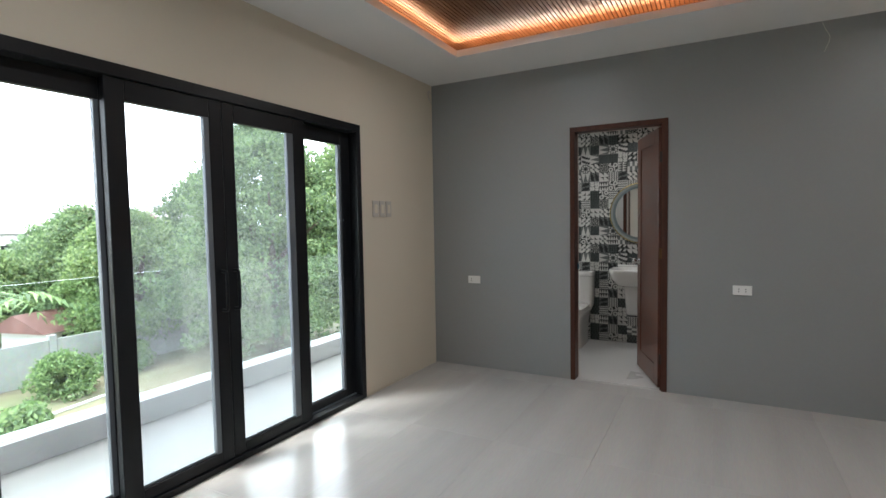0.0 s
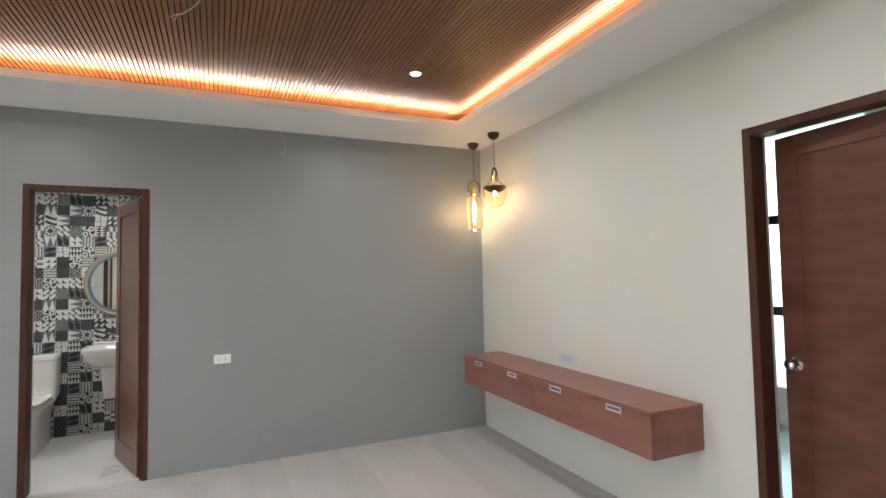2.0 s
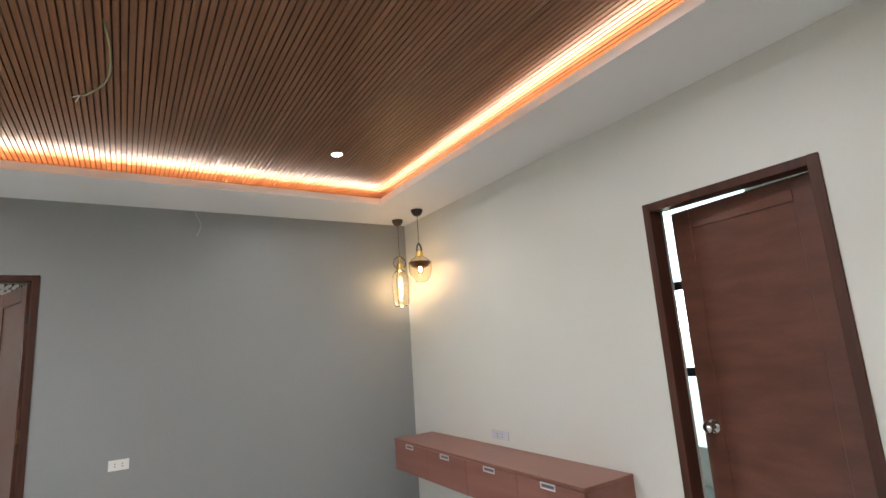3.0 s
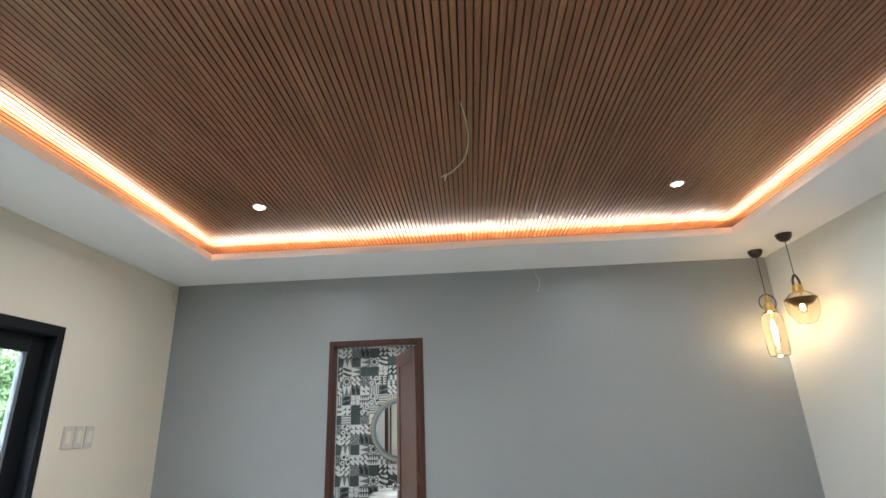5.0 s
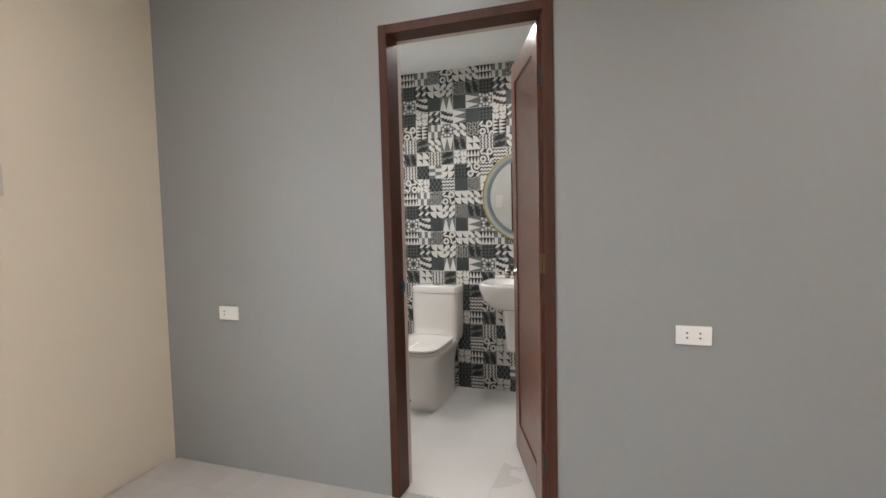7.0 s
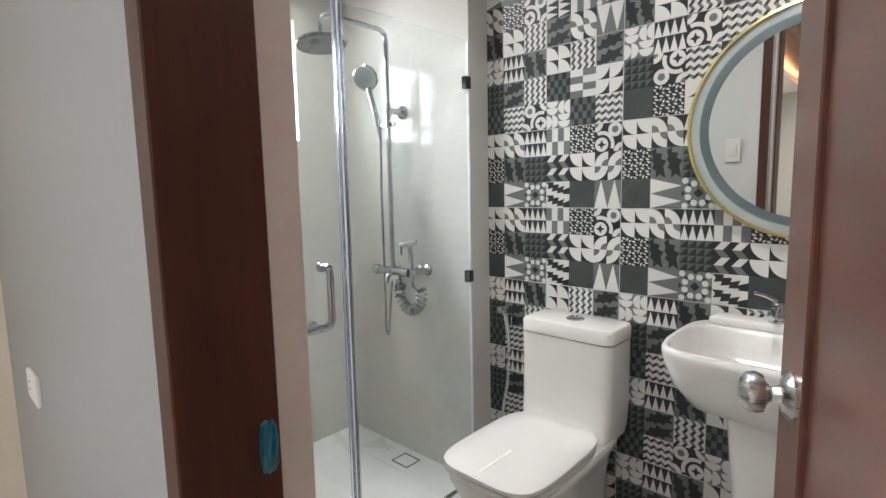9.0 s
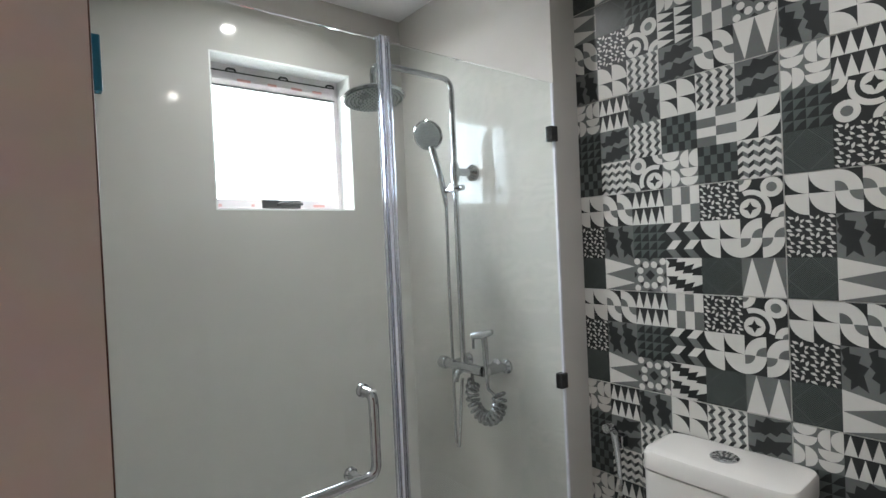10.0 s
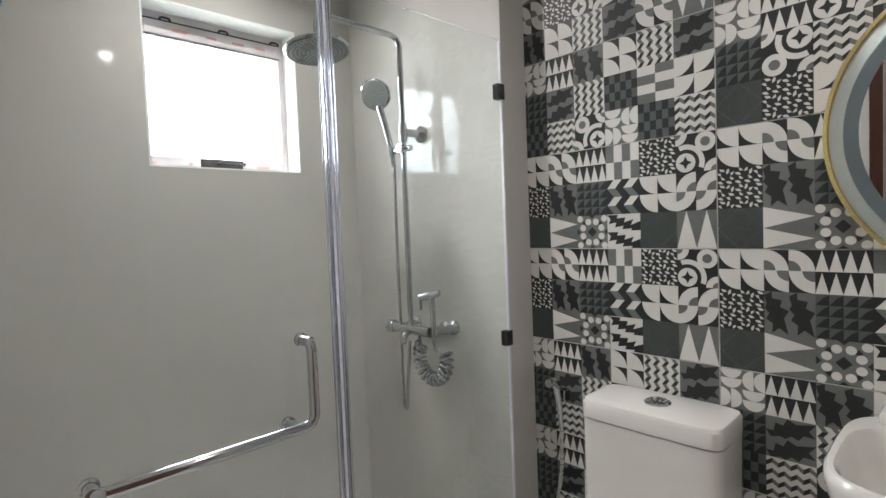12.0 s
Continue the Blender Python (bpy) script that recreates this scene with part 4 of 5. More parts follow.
part("trigger", boxes((-0.04, -0.034, -0.085, -0.075, 0.055, 0.10), bevel=0.002), chrome, bd)
part("holder", lathe([(0.0, 0.0), (0.026, 0.0), (0.026, 0.008), (0.014, 0.016), (0.014, 0.095), (0.0, 0.095)], 22), chrome, bd, smooth=True, m=Matrix.Translation((0.012, 0.035, -0.02)) @ Matrix.Rotation(radians(90), 4, "X"))
coil = []
for k in range(331):
    a = k / 330
    th = radians(20 - 235 * a)
    mid = Vector((-0.018 + 0.070 * math.cos(th), -0.05, -0.118 + 0.074 * math.sin(th)))
    out = Vector((math.cos(th), 0, math.sin(th)))
    w = 2 * math.pi * 15 * a
    coil.append(mid + 0.021 * (math.cos(w) * out + math.sin(w) * Vector((0, 1, 0))))
part("coiled_hose", tube([(0.0, -0.055, -0.06), (0.004, -0.054, -0.085), (0.03, -0.052, -0.10)] + coil + [(-0.075, -0.05, -0.10), (-0.095, -0.045, -0.03)], 0.0058, 8), dark_chrome, bd, smooth=True)

# floor drain
dr = thing("floor_drain", (-2.12, 5.50, 0), "square steel floor drain in the shower floor", "drain")
part("drain_rim", boxes((-0.052, 0.052, -0.045, -0.039, 0, 0.002), (-0.052, 0.052, 0.039, 0.045, 0, 0.002), (-0.052, -0.046, -0.039, 0.039, 0, 0.002), (0.046, 0.052, -0.039, 0.039, 0, 0.002)), slot_mat, dr)
part("drain_plate", boxes((-0.044, 0.044, -0.037, 0.037, 0, 0.0018)), bath_floor, dr)


def toilet(cx, wall):
    e = thing("toilet", (cx, wall, 0), "white glazed one-piece toilet with closed lid and chrome button", "toilet")
    sec = lambda w, f, b, p, z: (superellipse(w, b - f, 40, p, 0, (f + b) / 2), z)
    body = loft([sec(0.246, -0.545, -0.03, 5, 0.0), sec(0.250, -0.550, -0.03, 5, 0.02), sec(0.250, -0.565, -0.03, 5, 0.16), sec(0.272, -0.605, -0.025, 4.5, 0.27), sec(0.312, -0.655, -0.015, 4.2, 0.345), sec(0.352, -0.669, -0.008, 4.2, 0.385), sec(0.355, -0.669, -0.006, 4.2, 0.40), sec(0.345, -0.664, -0.008, 4.2, 0.408)])
    part("bowl", body, ceramic, e, smooth=True)
    tank = loft([sec(0.335, -0.235, -0.006, 7, 0.40), sec(0.343, -0.205, -0.005, 8, 0.43), sec(0.349, -0.193, -0.004, 8, 0.50), sec(0.355, -0.190, -0.004, 8, 0.742)])
    part("tank", tank, ceramic, e, smooth=True)
    lid = loft([sec(0.349, -0.187, -0.006, 8, 0.7435), sec(0.357, -0.192, -0.003, 8, 0.746), sec(0.357, -0.192, -0.003, 8, 0.784), sec(0.350, -0.188, -0.006, 7, 0.792), sec(0.325, -0.172, -0.018, 6, 0.796)])
    tl = part("tank_lid", lid, ceramic, e, smooth=True)
    part("flush_button", lathe([(0.0, 0.004), (0.027, 0.004), (0.033, 0.0), (0.033, -0.004), (0.0, -0.004)], 32), chrome, tl, smooth=True, m=Matrix.Translation((0.0, -0.10, 0.799)))
    part("button_split", boxes((-0.001, 0.001, -0.127, -0.073, 0.8025, 0.8036)), slot_mat, tl)
    st = loft([sec(0.345, -0.672, -0.205, 4.4, 0.411), sec(0.352, -0.677, -0.2, 4.4, 0.415), sec(0.352, -0.677, -0.2, 4.4, 0.424), sec(0.346, -0.674, -0.203, 4.4, 0.427)])
    part("seat_ring", st, ceramic, e, smooth=True)
    cv = loft([sec(0.348, -0.674, -0.203, 4.4, 0.431), sec(0.356, -0.679, -0.198, 4.4, 0.435), sec(0.356, -0.679, -0.198, 4.4, 0.446), sec(0.34, -0.667, -0.206, 4.0, 0.452), sec(0.20, -0.58, -0.28, 3.0, 0.456)])
    lidp = part("seat_lid", cv, ceramic, e, smooth=True)
    part("tape_mark", boxes((-0.004, 0.004, -0.66, -0.50, 0.4572, 0.458)), surface("yellowed_tape_residue", (0.72, 0.66, 0.58), (0.80, 0.77, 0.72), 30, rough=0.5), lidp)
    part("floor_bolt_cap", lathe([(0.0, 0.0), (0.01, 0.0), (0.009, 0.004), (0.0, 0.006)], 14), slot_mat, e, m=Matrix.Translation((-0.05, -0.556, 0.07)) @ Matrix.Rotation(radians(90), 4, "X"))


toilet(-1.303, 5.706)

# hand bidet beside the toilet
hb2 = thing("hand_bidet", (-1.645, 5.707, 0.72), "chrome hand bidet sprayer on its wall bracket", "bidet spray")
part("bracket", boxes((-0.014, 0.014, -0.03, 0, -0.02, 0.02), bevel=0.004), chrome, hb2)
part("grip", tube([(0.004, -0.035, -0.11), (0.0, -0.04, -0.02), (-0.004, -0.048, 0.04)], 0.011, 12, radii=[0.007, 0.011, 0.012]), chrome, hb2, smooth=True)
part("spray_head", tube([(-0.004, -0.044, 0.03), (-0.006, -0.062, 0.052), (-0.008, -0.085, 0.052)], 0.014, 12), chrome, hb2, smooth=True)
part("hose", tube(rounded([(0.004, -0.035, -0.11), (0.0, -0.035, -0.25), (-0.03, -0.04, -0.40), (-0.03, -0.03, -0.52), (0.02, -0.01, -0.56)], 0.08, 8), 0.006, 10), steel, hb2, smooth=True)


def washbasin(cx, wall):
    e = thing("washbasin", (cx, wall, 0.66), "white glazed wall-hung washbasin with tapered bowl", "washbasin")
    sec = lambda w, f, b, p, z: (superellipse(w, b - f, 44, p, 0, (f + b) / 2), z)
    outer = [sec(0.24, -0.31, -0.004, 3.6, 0.0), sec(0.32, -0.365, -0.003, 3.8, 0.022), sec(0.395, -0.405, -0.003, 4.0, 0.08), sec(0.435, -0.425, -0.002, 4.0, 0.14), sec(0.445, -0.430, -0.002, 4.0, 0.168), sec(0.443, -0.429, -0.003, 4.0, 0.180), sec(0.434, -0.424, -0.006, 4.0, 0.187)]
    inner = [sec(0.412, -0.412, -0.088, 4.2, 0.187), sec(0.398, -0.404, -0.094, 4.2, 0.178), sec(0.375, -0.39, -0.105, 4.2, 0.13), sec(0.33, -0.365, -0.125, 4, 0.08), sec(0.24, -0.325, -0.15, 3.5, 0.055), sec(0.06, -0.26, -0.2, 2, 0.05)]
    b = loft(outer + inner)
    bowl = part("bowl", b, ceramic, e, smooth=True)
    part("tap_ledge", boxes((-0.17, 0.17, -0.085, -0.001, 0.182, 0.212), bevel=0.012, segments=3), ceramic, e, smooth=True)
    part("half_pedestal", loft([sec(0.13, -0.17, -0.002, 4, -0.32), sec(0.15, -0.19, -0.002, 4, -0.30), sec(0.18, -0.22, -0.002, 4, -0.05), sec(0.19, -0.24, -0.002, 4, 0.004)]), ceramic, e, smooth=True)
    t = thing("tap", (cx, wall - 0.045, 0.872), "small chrome basin tap on the washbasin ledge", "tap")
    part("body", lathe([(0.0, 0.0), (0.024, 0.0), (0.024, 0.004), (0.018, 0.008), (0.017, 0.05), (0.014, 0.058), (0.0, 0.06)], 24), chrome, t, smooth=True)
    part("spout", tube(rounded([(0, 0, 0.035), (0, -0.06, 0.05), (0, -0.10, 0.03)], 0.03), 0.010, 12), chrome, t, smooth=True)
    part("lever", tube([(0, 0, 0.058), (-0.03, 0.0, 0.072), (-0.06, 0.0, 0.078)], 0.006, 10), chrome, t, smooth=True)


washbasin(-0.70, 5.706)

mir = thing("round_mirror", Matrix.Translation((-0.64, 5.706, 1.432)) @ Matrix.Rotation(radians(90), 4, "X"), "round wall mirror with gold rim and frosted light band", "mirror")
part("rim", lathe([(0.326, 0.0), (0.326, 0.028), (0.318, 0.030), (0.316, 0.026), (0.316, 0.0)], 72), gold, mir, smooth=True)
part("backing", lathe([(0.0, 0.001), (0.316, 0.001), (0.316, 0.018), (0.0, 0.018)], 72), slot_mat, mir)
part("mirror_glass", lathe([(0.0, 0.0205), (0.266, 0.0205), (0.266, 0.0185), (0.0, 0.0185)], 72), mirror_mat, mir)
part("light_band", lathe([(0.266, 0.0185), (0.266, 0.0207), (0.292, 0.0207), (0.292, 0.0185)], 72), frosted_band, mir)
part("border", lathe([(0.292, 0.0185), (0.292, 0.0205), (0.316, 0.0205), (0.316, 0.0185)], 72), surface("pale_mirror_border", (0.50, 0.56, 0.54), (0.56, 0.61, 0.59), 4, rough=0.2, metal=0.6, bump=0.0), mir)

# ---- printed patchwork tiles, 0.6 by 0.3, eighteen squares each ----
CELL = 0.1
INK = {"w": 0, "k": 1, "g": 2, "s": 3}


class Print:
    def __init__(self):
        self.bm = bmesh.new()

    def poly(self, ox, oz, pts, ink, layer):
        vs = [self.bm.verts.new((ox + u * CELL, -0.00025 * layer, oz + v * CELL)) for u, v in pts]
        f = self.bm.faces.new(vs)
        f.normal_update()
        if f.normal.y > 0:
            f.normal_flip()
        f.material_index = INK[ink]


def arc(cx, cy, r, a0, a1, n=8):
    return [(cx + r * math.cos(radians(a0 + (a1 - a0) * k / n)), cy + r * math.sin(radians(a0 + (a1 - a0) * k / n))) for k in range(n + 1)]


def band(cx, cy, r0, r1, a0, a1, n=8):
    return arc(cx, cy, r1, a0, a1, n) + arc(cx, cy, r0, a1, a0, n)


SQ = [(0, 0), (1, 0), (1, 1), (0, 1)]


def motif(key):
    """Shapes of one printed square: (points, ink, layer)."""
    o = []
    add = lambda pts, ink, layer=2: o.append((pts, ink, layer))
    half = (0.0, 0.5)
    if key in "Lli":
        add(SQ, "k", 1)
        for u in half:
            for v in half:
                cx, cy, a = {"L": (u + 0.5, v + 0.5, 180), "l": (u, v, 0), "i": (u, v + 0.5, 270)}[key]
                add([(cx, cy)] + arc(cx, cy, 0.5, a, a + 90), "w")
    elif key in "SC":
        add(SQ, "k", 1)
        for u in half:
            for cx, a in ((u, 0), (u + 0.5, 180)) if key == "S" else ((u + 0.5, 90), (u, 270)):
                add(band(cx, 0.5, 0.24, 0.5, a, a + 90), "w")
                add([(cx, 0.5)] + arc(cx, 0.5, 0.24, a, a + 90), "g")
    elif key in "TY":
        add(SQ, "k", 1)
        for i in range(4):
            for j in range(2):
                t = [(i / 4, j / 2), (i / 4 + 0.25, j / 2), (i / 4 + 0.125, j / 2 + 0.48)]
                add([(v, 1 - u) for u, v in t] if key == "Y" else t, "w")
    elif key == "G":
        add(SQ, "w", 1)
        for i, j in ((0, 1), (1, 0), (2, 1), (3, 0)):
            add([(i / 4, j / 2), (i / 4 + 0.25, j / 2), (i / 4 + 0.25, j / 2 + 0.5), (i / 4, j / 2 + 0.5)], "g")
    elif key == "R":
        add(SQ, "w", 1)
        for i, j in ((0, 0), (1, 1), (0, 2), (1, 3)):
            add([(i / 2, j / 4), (i / 2 + 0.5, j / 4), (i / 2 + 0.5, j / 4 + 0.25), (i / 2, j / 4 + 0.25)], "g")
    elif key == "K":
        add(SQ, "k", 1)
        for i in range(5):
            for j in range(5):
                a = (15, 105, 195, 285)[(i + 2 * j + i * j) % 4]
                cx, cy = (i + 0.5) / 5, (j + 0.5) / 5
                add([(cx + r * math.cos(radians(t)), cy + r * math.sin(radians(t))) for r, t in ((0.098, a), (0.092, a + 30), (0.086, a + 65), (0.098, a + 105), (0.03, a + 95), (0.025, a + 20))], "w")
                add([(cx + r * math.cos(radians(t)), cy + r * math.sin(radians(t))) for r, t in ((0.02, a + 200), (0.096, a + 175), (0.085, a + 215), (0.096, a + 260))], "w")
    elif key in "OoQ":
        turn = {"O": lambda u, v: (u, v), "o": lambda u, v: (1 - u, v), "Q": lambda u, v: (1 - u, 1 - v)}[key]
        put = lambda pts, ink, layer=2: add([turn(u, v) for u, v in pts], ink, layer)
        add(SQ, "k", 1)
        put(band(0.25, 0.25, 0.345, 0.475, -22, 112, 12), "w")
        put([(0.0, 1.0)] + arc(0.0, 1.0, 0.14, 270, 360, 5), "g")
        put(band(0.0, 1.0, 0.14, 0.30, 270, 360, 6), "w")
        put([(1.0, 0.0)] + arc(1.0, 0.0, 0.14, 90, 180, 5), "g")
        put(band(1.0, 0.0, 0.14, 0.30, 90, 180, 6), "w")
        put(arc(0.25, 0.25, 0.249, 0, 359.9, 18), "w", 3)
        put([p for k in range(4) for p in (lambda a: [(0.25 + 0.17 * math.cos(a), 0.25 + 0.17 * math.sin(a)), (0.25 + 0.075 * math.cos(a + 0.785), 0.25 + 0.075 * math.sin(a + 0.785))])(math.pi / 2 * k)], "k", 4)
        put(arc(0.74, 0.75, 0.25, 0, 359.9, 18), "w", 3)
        put(arc(0.74, 0.75, 0.12, 0, 359.9, 12), "g", 4)
    elif key in "Dd":
        add(SQ, "g", 1)
        blade = [(0.0, 0.66), (0.16, 0.66), (0.20, 0.86), (0.36, 0.82), (0.44, 0.995), (0.62, 0.90), (1.0, 0.985), (0.86, 0.80), (0.99, 0.66), (0.76, 0.67), (0.66, 0.535), (0.52, 0.60), (0.40, 0.505), (0.30, 0.55), (0.10, 0.50)]
        for t in (blade, [(u, v - 0.5) for u, v in blade]):
            add([(v, 1 - u) for u, v in t] if key == "D" else t, "k")
    elif key == "F":
        add(SQ, "s", 1)
        for i in range(4):
            for j in range(4):
                add([(i / 4, j / 4), (i / 4 + 0.25, j / 4), (i / 4 + 0.25, j / 4 + 0.24), (i / 4 + 0.14, j / 4 + 0.17)], "k")
    elif key == "Z":
        add(SQ, "k", 1)
        for i in half:
            for j in half:
                add([(i + 0.23, j), (i + 0.48, j), (i + 0.27, j + 0.25), (i + 0.02, j + 0.25)], "g")
                add([(i + 0.02, j + 0.25), (i + 0.27, j + 0.25), (i + 0.48, j + 0.5), (i + 0.23, j + 0.5)], "w")
    elif key in "VWv":
        add(SQ, "g", 1)
        for j in half:
            t = [(j, 0), (j + 0.5, 0), (j + 0.25, 1)]
            add([(v, u) for u, v in t] if key == "V" else [(u, 1 - v) for u, v in t] if key == "v" else t, "w")
    elif key == "M":
        add(SQ, "g", 1)
        for cx, cy, r in ((0.5, 0.5, 0.15), (0.0, 0.5, 0.10), (1.0, 0.5, 0.10), (0.5, 0.0, 0.10), (0.5, 1.0, 0.10), (0.24, 0.24, 0.075), (0.76, 0.24, 0.075), (0.24, 0.76, 0.075), (0.76, 0.76, 0.075)):
            d = [(cx, cy - r), (cx + r, cy), (cx, cy + r), (cx - r, cy)]
            add([(min(1, max(0, u)), min(1, max(0, v))) for u, v in d], "k")
        for k in range(8):
            t = math.pi * (k + 0.5) / 4
            add(arc(0.5 + 0.33 * math.cos(t), 0.5 + 0.33 * math.sin(t), 0.100, 0, 359.9, 12), "w", 3)
        for u in (0.10, 0.90):
            for v in (0.10, 0.90):
                add(arc(u, v, 0.098, 0, 359.9, 12), "w", 3)
    elif key == "J":
        add(SQ, "w", 1)
        saw = [(0.0, 0.98), (0.34, 0.98), (0.30, 0.88), (0.56, 0.90), (0.52, 0.76), (0.80, 0.84), (0.72, 0.68), (1.0, 0.78), (1.0, 0.52), (0.72, 0.52), (0.76, 0.58), (0.46, 0.56), (0.50, 0.66), (0.24, 0.62), (0.28, 0.76), (0.04, 0.72), (0.10, 0.86)]
        for t in (saw, [(u, v - 0.5) for u, v in saw]):
            add(t, "k")
    elif key == "E":
        add(SQ, "s", 1)
        for k in range(1, 12):
            r, w = k / 22, 0.020
            for q in range(4):
                c, n = math.cos(math.pi / 2 * q), math.sin(math.pi / 2 * q)
                pts = [(r, 0.0), (0.0, r), (0.0, r - w), (r - w, 0.0)]
                add([(0.5 + u * c - v * n, 0.5 + u * n + v * c) for u, v in pts], "k")
            for q in range(4):
                c, n = (1, 1, -1, -1)[q], (1, -1, 1, -1)[q]
                a = 0.5 - k / 22
                if a > w:
                    pts = [(0.5, 0.5 - a), (0.5 - a, 0.5), (0.5 - a + w, 0.5), (0.5, 0.5 - a + w)]
                    add([(0.5 + u * c, 0.5 + v * n) for u, v in pts], "k")
    elif key == "U":
        add(SQ, "g", 1)
        for u, v, a in ((0.25, 1.0, 180), (0.25, 0.75, 180), (0.75, 0.75, 90), (1.0, 0.75, 90), (0.0, 0.25, 270), (0.25, 0.25, 270), (0.75, 0.5, 180), (0.75, 0.25, 180)):
            add(arc(u, v, 0.247, a, a + 180, 10), "w")
    elif key in "Xx":
        add(SQ, "w", 1)
        for i in range(4):
            for k in range(8):
                x0, x1 = i / 4 + (0.11 if k % 2 else 0.015), i / 4 + (0.015 if k % 2 else 0.11)
                t = [(x0, k / 8), (x0 + 0.115, k / 8), (x1 + 0.115, k / 8 + 0.125), (x1, k / 8 + 0.125)]
                add([(v, u) for u, v in t] if key == "x" else t, "g" if k % 2 else "k")
    elif key == "H":
        add(SQ, "s", 1)
        for i in range(6):
            for j in range(4):
                if (i + j) % 2:
                    add([(i / 6, j / 4), (i / 6 + 1 / 6, j / 4), (i / 6 + 1 / 6, j / 4 + 0.25), (i / 6, j / 4 + 0.25)], "k")
    return o


SHEETS = {"P": ("LSTGKO", "KDFZLC", "EVMJEW"), "N": ("UTDlXd", "FdXHRi", "HxoUHx"), "Q": ("VEFUZJ", "SKOYGM", "DlXdSv"), "R": ("UTOxXd", "FQxHRi", "EKiUHx")}
tile_print = {}
for key, rows3 in SHEETS.items():
    pr = Print()
    for r, row in enumerate(rows3):
        for c, m in enumerate(row):
            for pts, ink, layer in motif(m):
                pr.poly(c * CELL, (2 - r) * CELL, [(min(max(c * CELL + u * CELL, 0.0014), 0.5986) / CELL - c, min(max((2 - r) * CELL + v * CELL, 0.0014), 0.2986) / CELL - 2 + r) for u, v in pts], ink, layer)
    box(pr.bm, 0.0008, 0.5992, 0, 0.008, 0.0008, 0.2992, 0)
    me = bpy.data.meshes.new("printed_tile")
    pr.bm.to_mesh(me)
    pr.bm.free()
    for x in (tile_white, tile_black, tile_grey, tile_slate):
        me.materials.append(x)
    tile_print[key] = me
tiled = tagged(part("wall_tiles", boxes((-1.767, BX1, BY1 - 0.0015, BY1 - 0.0003, 0, 2.39)), grout), "patchwork of black, grey and ivory patterned wall tiles", "tiles", kind="structure")
for r, key in enumerate("NNNPPNQP"):
    for c in range(3):
        ob = new("tile", tile_print["R" if (r, c) == (5, 1) else key])
        ob.parent = tiled
        ob.location = (-1.785 + 0.6 * c, BY1 - 0.0085, -0.01 + 0.3 * r)

# ---- outside ----
GZ = -3.6
gbm = boxes((-900, 900, -900, 900, GZ - 0.5, GZ))
ground = tagged(part("ground", gbm, surface("dry_garden_soil_and_grass", (0.20, 0.155, 0.10), (0.13, 0.135, 0.065), 0.35, rough=0.9, bump=0.3, fine=12, grain=0.3)), "dry soil and grass garden ground below the balcony", "ground", kind="structure")
leaf_dark = foliage("mango_leaves", (0.064, 0.108, 0.052), (0.125, 0.198, 0.082), (0.25, 0.335, 0.145))
leaf_light = foliage("bright_leaves", (0.078, 0.132, 0.052), (0.16, 0.245, 0.088), (0.305, 0.395, 0.16))
leaf_far = foliage("far_leaves", (0.08, 0.12, 0.07), (0.13, 0.19, 0.10), (0.20, 0.27, 0.15))
bark = surface("tree_bark", (0.06, 0.045, 0.032), (0.11, 0.085, 0.06), 3, (4, 4, 1), rough=0.9, bump=0.5, fine=15)


def leaf_mesh(name, centres, size, rng, droop=0.4):
    """Many small pointed leaves round the given centres, as one mesh."""
    n = len(centres)
    d = rng.normal(size=(n, 3))
    d[:, 2] -= droop
    d /= np.linalg.norm(d, axis=1)[:, None]
    s = np.cross(d, rng.normal(size=(n, 3)))
    s /= np.linalg.norm(s, axis=1)[:, None]
    ln = size * rng.uniform(0.7, 1.3, n)[:, None]
    v = np.stack([centres - d * ln * 0.5, centres + s * ln * 0.24, centres + d * ln * 0.5, centres - s * ln * 0.24], 1).reshape(-1, 3)
    me = bpy.data.meshes.new(name)
    me.vertices.add(4 * n)
    me.vertices.foreach_set("co", v.ravel().astype(np.float32))
    me.loops.add(4 * n)
    me.loops.foreach_set("vertex_index", np.arange(4 * n, dtype=np.int32))
    me.polygons.add(n)
    me.polygons.foreach_set("loop_start", np.arange(0, 4 * n, 4, dtype=np.int32))
    me.update()
    me.validate()
    return me


def crown_points(rng, clumps, per, r, top, bottom, clump_r, lean=(0, 0)):
    pts = []
    for _ in range(clumps):
        z = rng.uniform(bottom, top)
        u = (z - bottom) / (top - bottom)
        rr = r * (math.sin(math.pi * min(1.0, 0.18 + 0.82 * u) ** 0.8) ** 0.6) * rng.uniform(0.55, 1.12)
        a = rng.uniform(0, 2 * math.pi)
        c = np.array([rr * math.cos(a) + lean[0] * u, rr * math.sin(a) + lean[1] * u, z])
        k = clump_r * rng.uniform(0.6, 1.3)
        g = rng.normal(size=(per, 3))
        g /= np.linalg.norm(g, axis=1)[:, None]
        pts.append(c + g * k * rng.uniform(0.5, 1.0, per)[:, None] * np.array([1, 1, 0.7]))
    return np.concatenate(pts)


